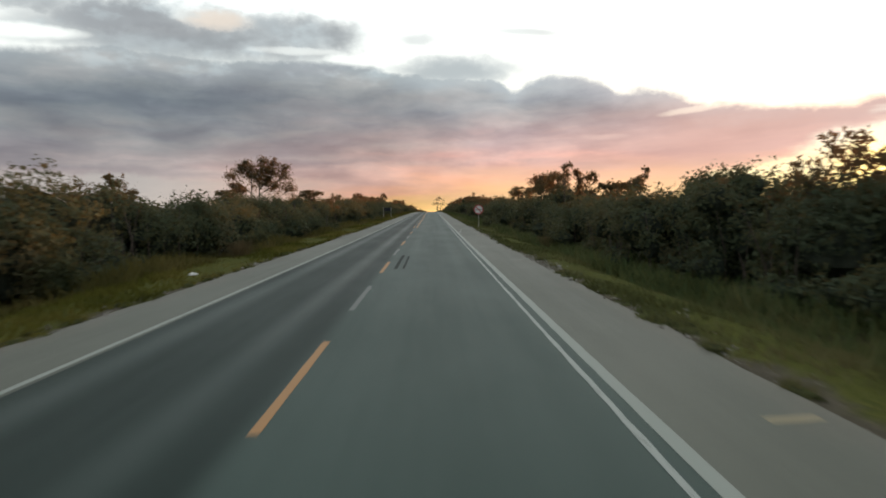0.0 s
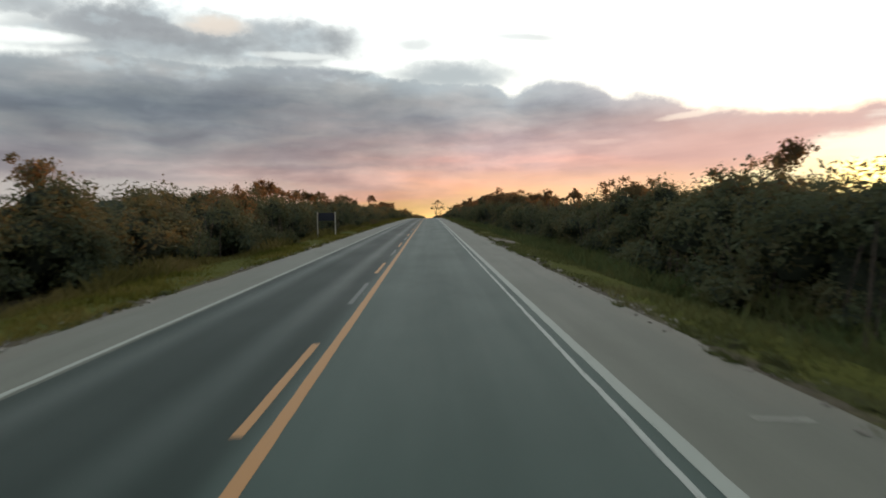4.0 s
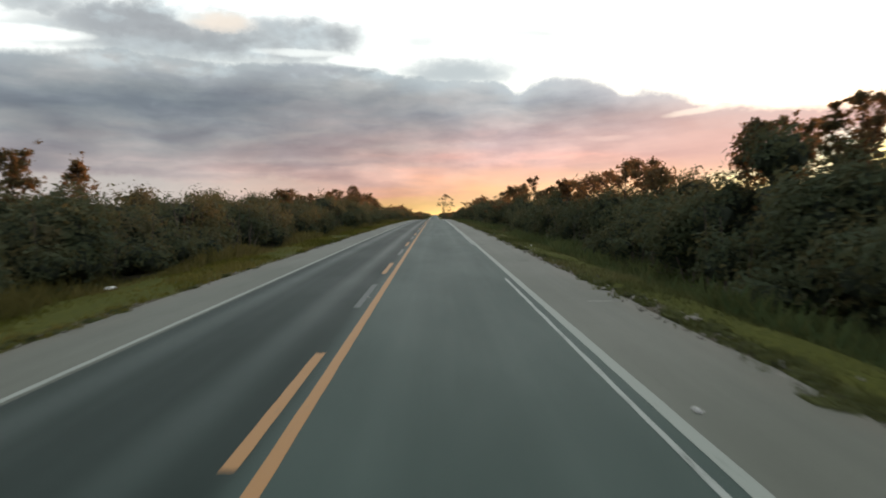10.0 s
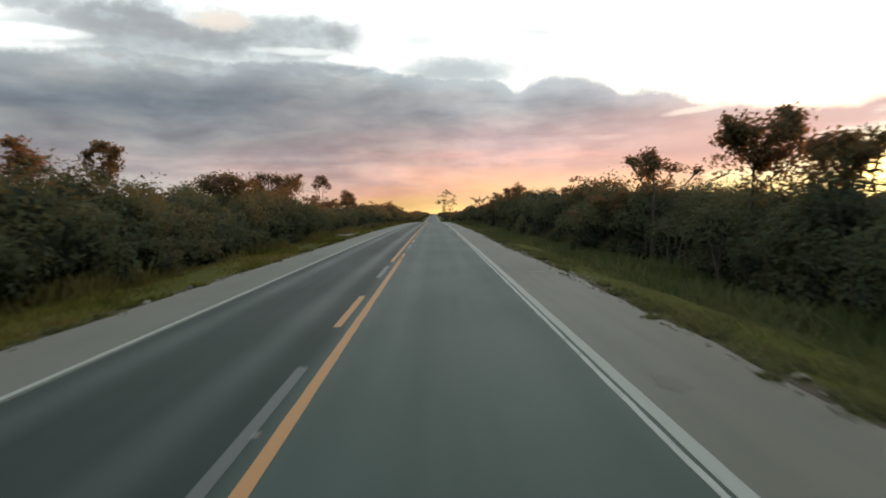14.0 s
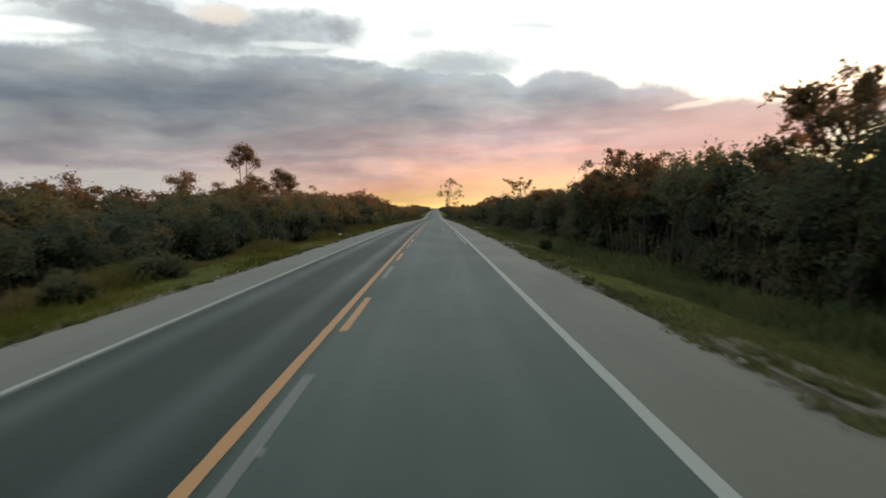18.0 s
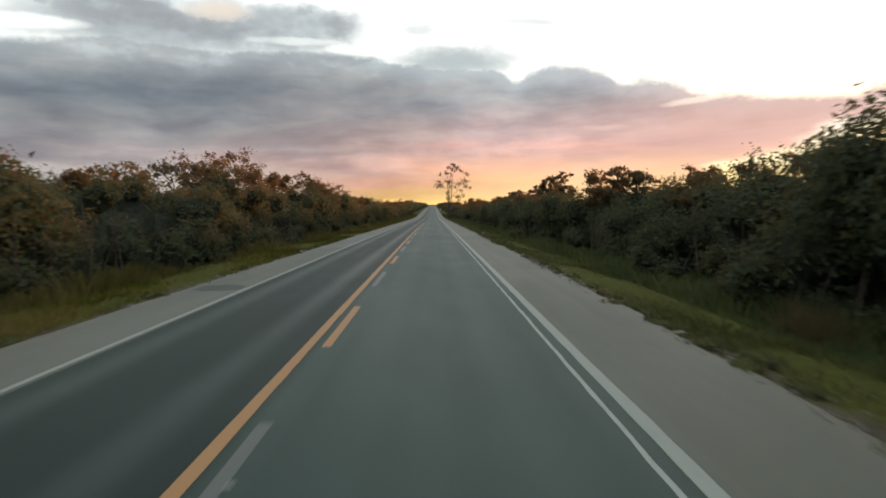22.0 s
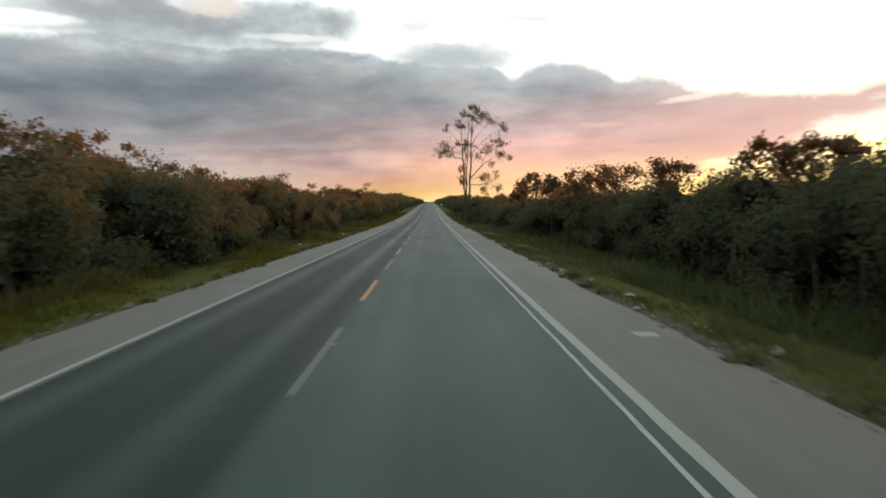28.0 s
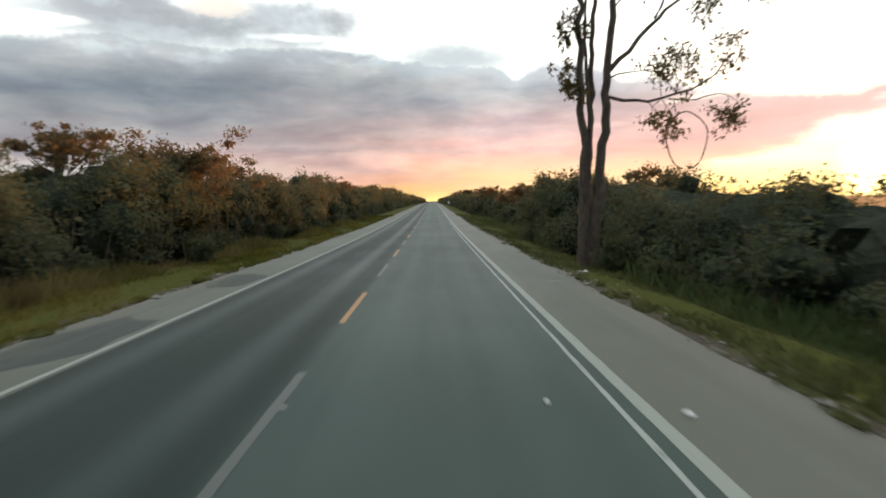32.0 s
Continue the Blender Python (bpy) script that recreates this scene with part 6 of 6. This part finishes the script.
def gravel(name, side, inner, outer, per_metre, mat, label, seed):
    """Loose stones strewn along the edge of the paving."""
    rng = np.random.default_rng(seed)
    n = int(760 * per_metre)
    y = rng.uniform(-30, 730, n)
    dense = np.sin(0.37 * y + 2 * np.sin(0.09 * y)) + rng.normal(0, 0.8, n)
    y = y[dense > -0.2]
    n = len(y)
    x = side * (inner + (outer - inner) * np.abs(rng.normal(0, 0.45, n)))
    paved = (x > ROAD_LEFT) & (x < ROAD_RIGHT)
    z = np.where(paved, road_z(y) - 0.004, ground_z(x, y) + 0.01)
    size = rng.uniform(0.015, 0.05, n) * (1 + 1.2 * (rng.uniform(size=n) > 0.93))
    octa = np.array([(1, 0, 0), (0, 1, 0), (-1, 0, 0), (0, -1, 0), (0, 0, 0.75), (0, 0, -0.5)], float)
    v = octa[None] * rng.uniform(0.6, 1.3, (n, 6, 1)) * size[:, None, None] + rng.normal(0, 0.2, (n, 6, 3)) * size[:, None, None]
    v += np.stack([x, y, z + size * 0.3], 1)[:, None]
    tri = np.array([(0, 1, 4), (1, 2, 4), (2, 3, 4), (3, 0, 4), (1, 0, 5), (2, 1, 5), (3, 2, 5), (0, 3, 5)])
    f = (np.arange(n)[:, None, None] * 6 + tri[None]).reshape(-1, 3)
    return tagged(mesh_object(name, v.reshape(-1, 3), f, mat), label, "gravel", kind="stuff")


gravel("edge_gravel", 1, 5.7, 6.7, 16, ROCK, "loose pale gravel along the broken shoulder edge", 81)
gravel("edge_gravel", -1, 5.05, 5.7, 9, ROCK, "loose pale gravel along the shoulder edge", 82)


def turf_edge(name, side, inner, outer, per_metre, label, seed):
    """Low sods of turf that creep over the broken edge of the paving, each with its own short blades."""
    rng = np.random.default_rng(seed)
    n = int(760 * per_metre)
    y = rng.uniform(-20, 740, n)
    y = y[np.sin(0.21 * y + 2 * np.sin(0.05 * y)) + rng.normal(0, 0.7, n) > -0.35]
    n = len(y)
    x = side * (inner + (outer - inner) * rng.uniform(0, 1, n) ** 0.7)
    wide, long, tall = rng.uniform(0.10, 0.30, n), rng.uniform(0.16, 0.60, n), rng.uniform(0.04, 0.13, n)
    a = np.linspace(0, 2 * np.pi, 8, endpoint=False)
    dome = np.array([(np.cos(t), np.sin(t), -0.4) for t in a] + [(0.72 * np.cos(t + 0.3), 0.72 * np.sin(t + 0.3), 0.7) for t in a] + [(0, 0, 1.0)])
    tri = [(i, (i + 1) % 8, 8 + i) for i in range(8)] + [((i + 1) % 8, 8 + (i + 1) % 8, 8 + i) for i in range(8)] + [(8 + i, 8 + (i + 1) % 8, 16) for i in range(8)]
    v = dome[None] * rng.uniform(0.65, 1.25, (n, 17, 1)) * np.stack([wide, long, tall], 1)[:, None]
    base = np.maximum(ground_z(x, y), road_z(y) - 0.07)
    v += np.stack([x, y, base], 1)[:, None]
    f = (np.arange(n)[:, None, None] * 17 + np.array(tri)[None]).reshape(-1, 3)
    root = tagged(new(name), label, "turf", kind="stuff")
    mesh_object("sods", v.reshape(-1, 3), f, SOD, root)
    k = 26
    spot = np.repeat(np.arange(n), k)
    r, t = np.sqrt(rng.uniform(0, 1, n * k)), rng.uniform(0, 2 * np.pi, n * k)
    foot = np.stack([x[spot] + wide[spot] * r * np.cos(t), y[spot] + long[spot] * r * np.sin(t), base[spot] + tall[spot] * (0.85 - 0.6 * r * r)], 1)
    tip = foot + np.stack([rng.normal(0, 0.05, n * k), rng.normal(0, 0.05, n * k), rng.uniform(0.05, 0.16, n * k)], 1)
    turn = rng.uniform(0, np.pi, n * k)
    off_side = np.stack([np.cos(turn), np.sin(turn), 0 * turn], 1) * 0.018
    mesh_object("blades", np.stack([foot - off_side, foot + off_side, tip], 1).reshape(-1, 3), np.arange(3 * n * k).reshape(-1, 3), GREEN_GRASS if side > 0 else GRASS, root)
    return root


SOD, gr, bsdf = material("sod", rough=1.0)
bsdf.inputs["Specular IOR Level"].default_value = 0.0
pos, _ = place_coords(gr)
fine = gr.noise(pos, 9.0, 5, 0.7)
gr.put(bsdf.inputs["Base Color"], gr.mix(gr.smooth(fine, 0.35, 0.65), (.030, .030, .018), (.070, .078, .030)))
bump(gr, bsdf, fine, 1.0, 0.04)
turf_edge("turf_edge", 1, 5.72, 6.5, 2.6, "ragged green turf creeping over the broken shoulder edge", 91)
turf_edge("turf_edge", -1, 5.10, 5.6, 1.6, "ragged yellowish turf along the shoulder edge", 92)


def dry_tuft(x, y, height, seed):
    """A clump of dry reddish grass stalks fanning out of one foot."""
    rng = np.random.default_rng(seed)
    n = 170
    z = float(ground_z(x, y))
    foot = np.stack([rng.normal(0, 0.16, n), rng.normal(0, 0.22, n), np.full(n, -0.03)], 1)
    tall = height * rng.uniform(0.5, 1.1, n)
    tip = foot * (2.4, 2.4, 1) + np.stack([rng.normal(0, 0.16, n), rng.normal(0, 0.16, n), tall], 1)
    turn = rng.uniform(0, np.pi, n)
    half = np.stack([np.cos(turn), np.sin(turn), 0 * turn], 1) * 0.018
    ob = mesh_object("grass_tuft", np.stack([foot - half, foot + half, tip], 1).reshape(-1, 3), np.arange(3 * n).reshape(-1, 3), DRY_STALK)
    ob.location = (x, y, z)
    return tagged(ob, "dry reddish-brown tuft of tall grass on the verge", "grass", "dry grass tufts")


DRY_STALK = leaf_material("dry_stalks", [(.070, .056, .034), (.120, .088, .052), (.160, .112, .070)], 0.35, 0.0)
for i, (x, y, h) in enumerate(((9.3, 33.4, 1.2), (9.9, 35.0, 1.1), (9.6, 37.0, 0.9), (8.9, 181.0, 1.1), (9.5, 182.3, 1.2), (10.0, 184.4, 1.0), (9.0, 252.7, 0.9), (9.6, 254.0, 1.0), (9.2, 410.5, 0.9), (9.7, 431.0, 1.0), (10.1, 432.6, 1.1),
                               (-8.4, 24.5, 0.9), (-8.9, 26.2, 1.1), (-8.6, 187.0, 1.1), (-8.3, 191.0, 0.9), (-9.0, 193.0, 1.2), (-8.6, 352.0, 1.0), (-9.4, 347.0, 0.9), (-8.5, 628.5, 1.0), (-8.9, 631.0, 1.1), (-8.3, 636.0, 0.9), (-8.8, 640.5, 1.1))):
    dry_tuft(x, y, h, 800 + i)


def fallen_branch(x0, y0, x1, y1, seed):
    """A pale dead branch with two side twigs lying on the verge."""
    rng = np.random.default_rng(seed)
    k = np.linspace(0, 1, 7)[:, None]
    xy = np.array([[x0, y0]]) * (1 - k) + np.array([[x1, y1]]) * k + rng.normal(0, 0.03, (7, 2))
    path = np.column_stack([xy, ground_z(xy[:, 0], xy[:, 1]) + 0.07])
    pieces = [tube(path, 0.045 * (1.1 - 0.7 * k[:, 0]), 6)]
    for i in (2, 4):
        end = path[i] + (rng.uniform(0.1, 0.3), rng.uniform(-0.5, 0.5), 0.12)
        pieces.append(tube(np.array([path[i], (path[i] + end) / 2 + (0, 0, 0.03), end]), [.02, .015, .006], 5))
    v, f = joined(pieces)
    return tagged(mesh_object("fallen_branch", v, f, POST_WOOD, smooth=True), "pale dead branch lying across the verge", "branch")


fallen_branch(6.35, 418.3, 7.6, 417.6, 5)
for i, (x, y, size, label) in enumerate(((4.25, 190.2, 0.10, "scrap of white paper on the shoulder"), (4.5, 409.0, 0.10, "scrap of white paper on the shoulder"), (-6.3, 63.7, 0.30, "crumpled white plastic bag on the verge"),
                                         (5.15, 419.2, 0.10, "small white scrap on the shoulder"), (-7.4, 585.6, 0.22, "white scrap in the verge grass"))):
    scrap(x, y, size, 200 + i, label)
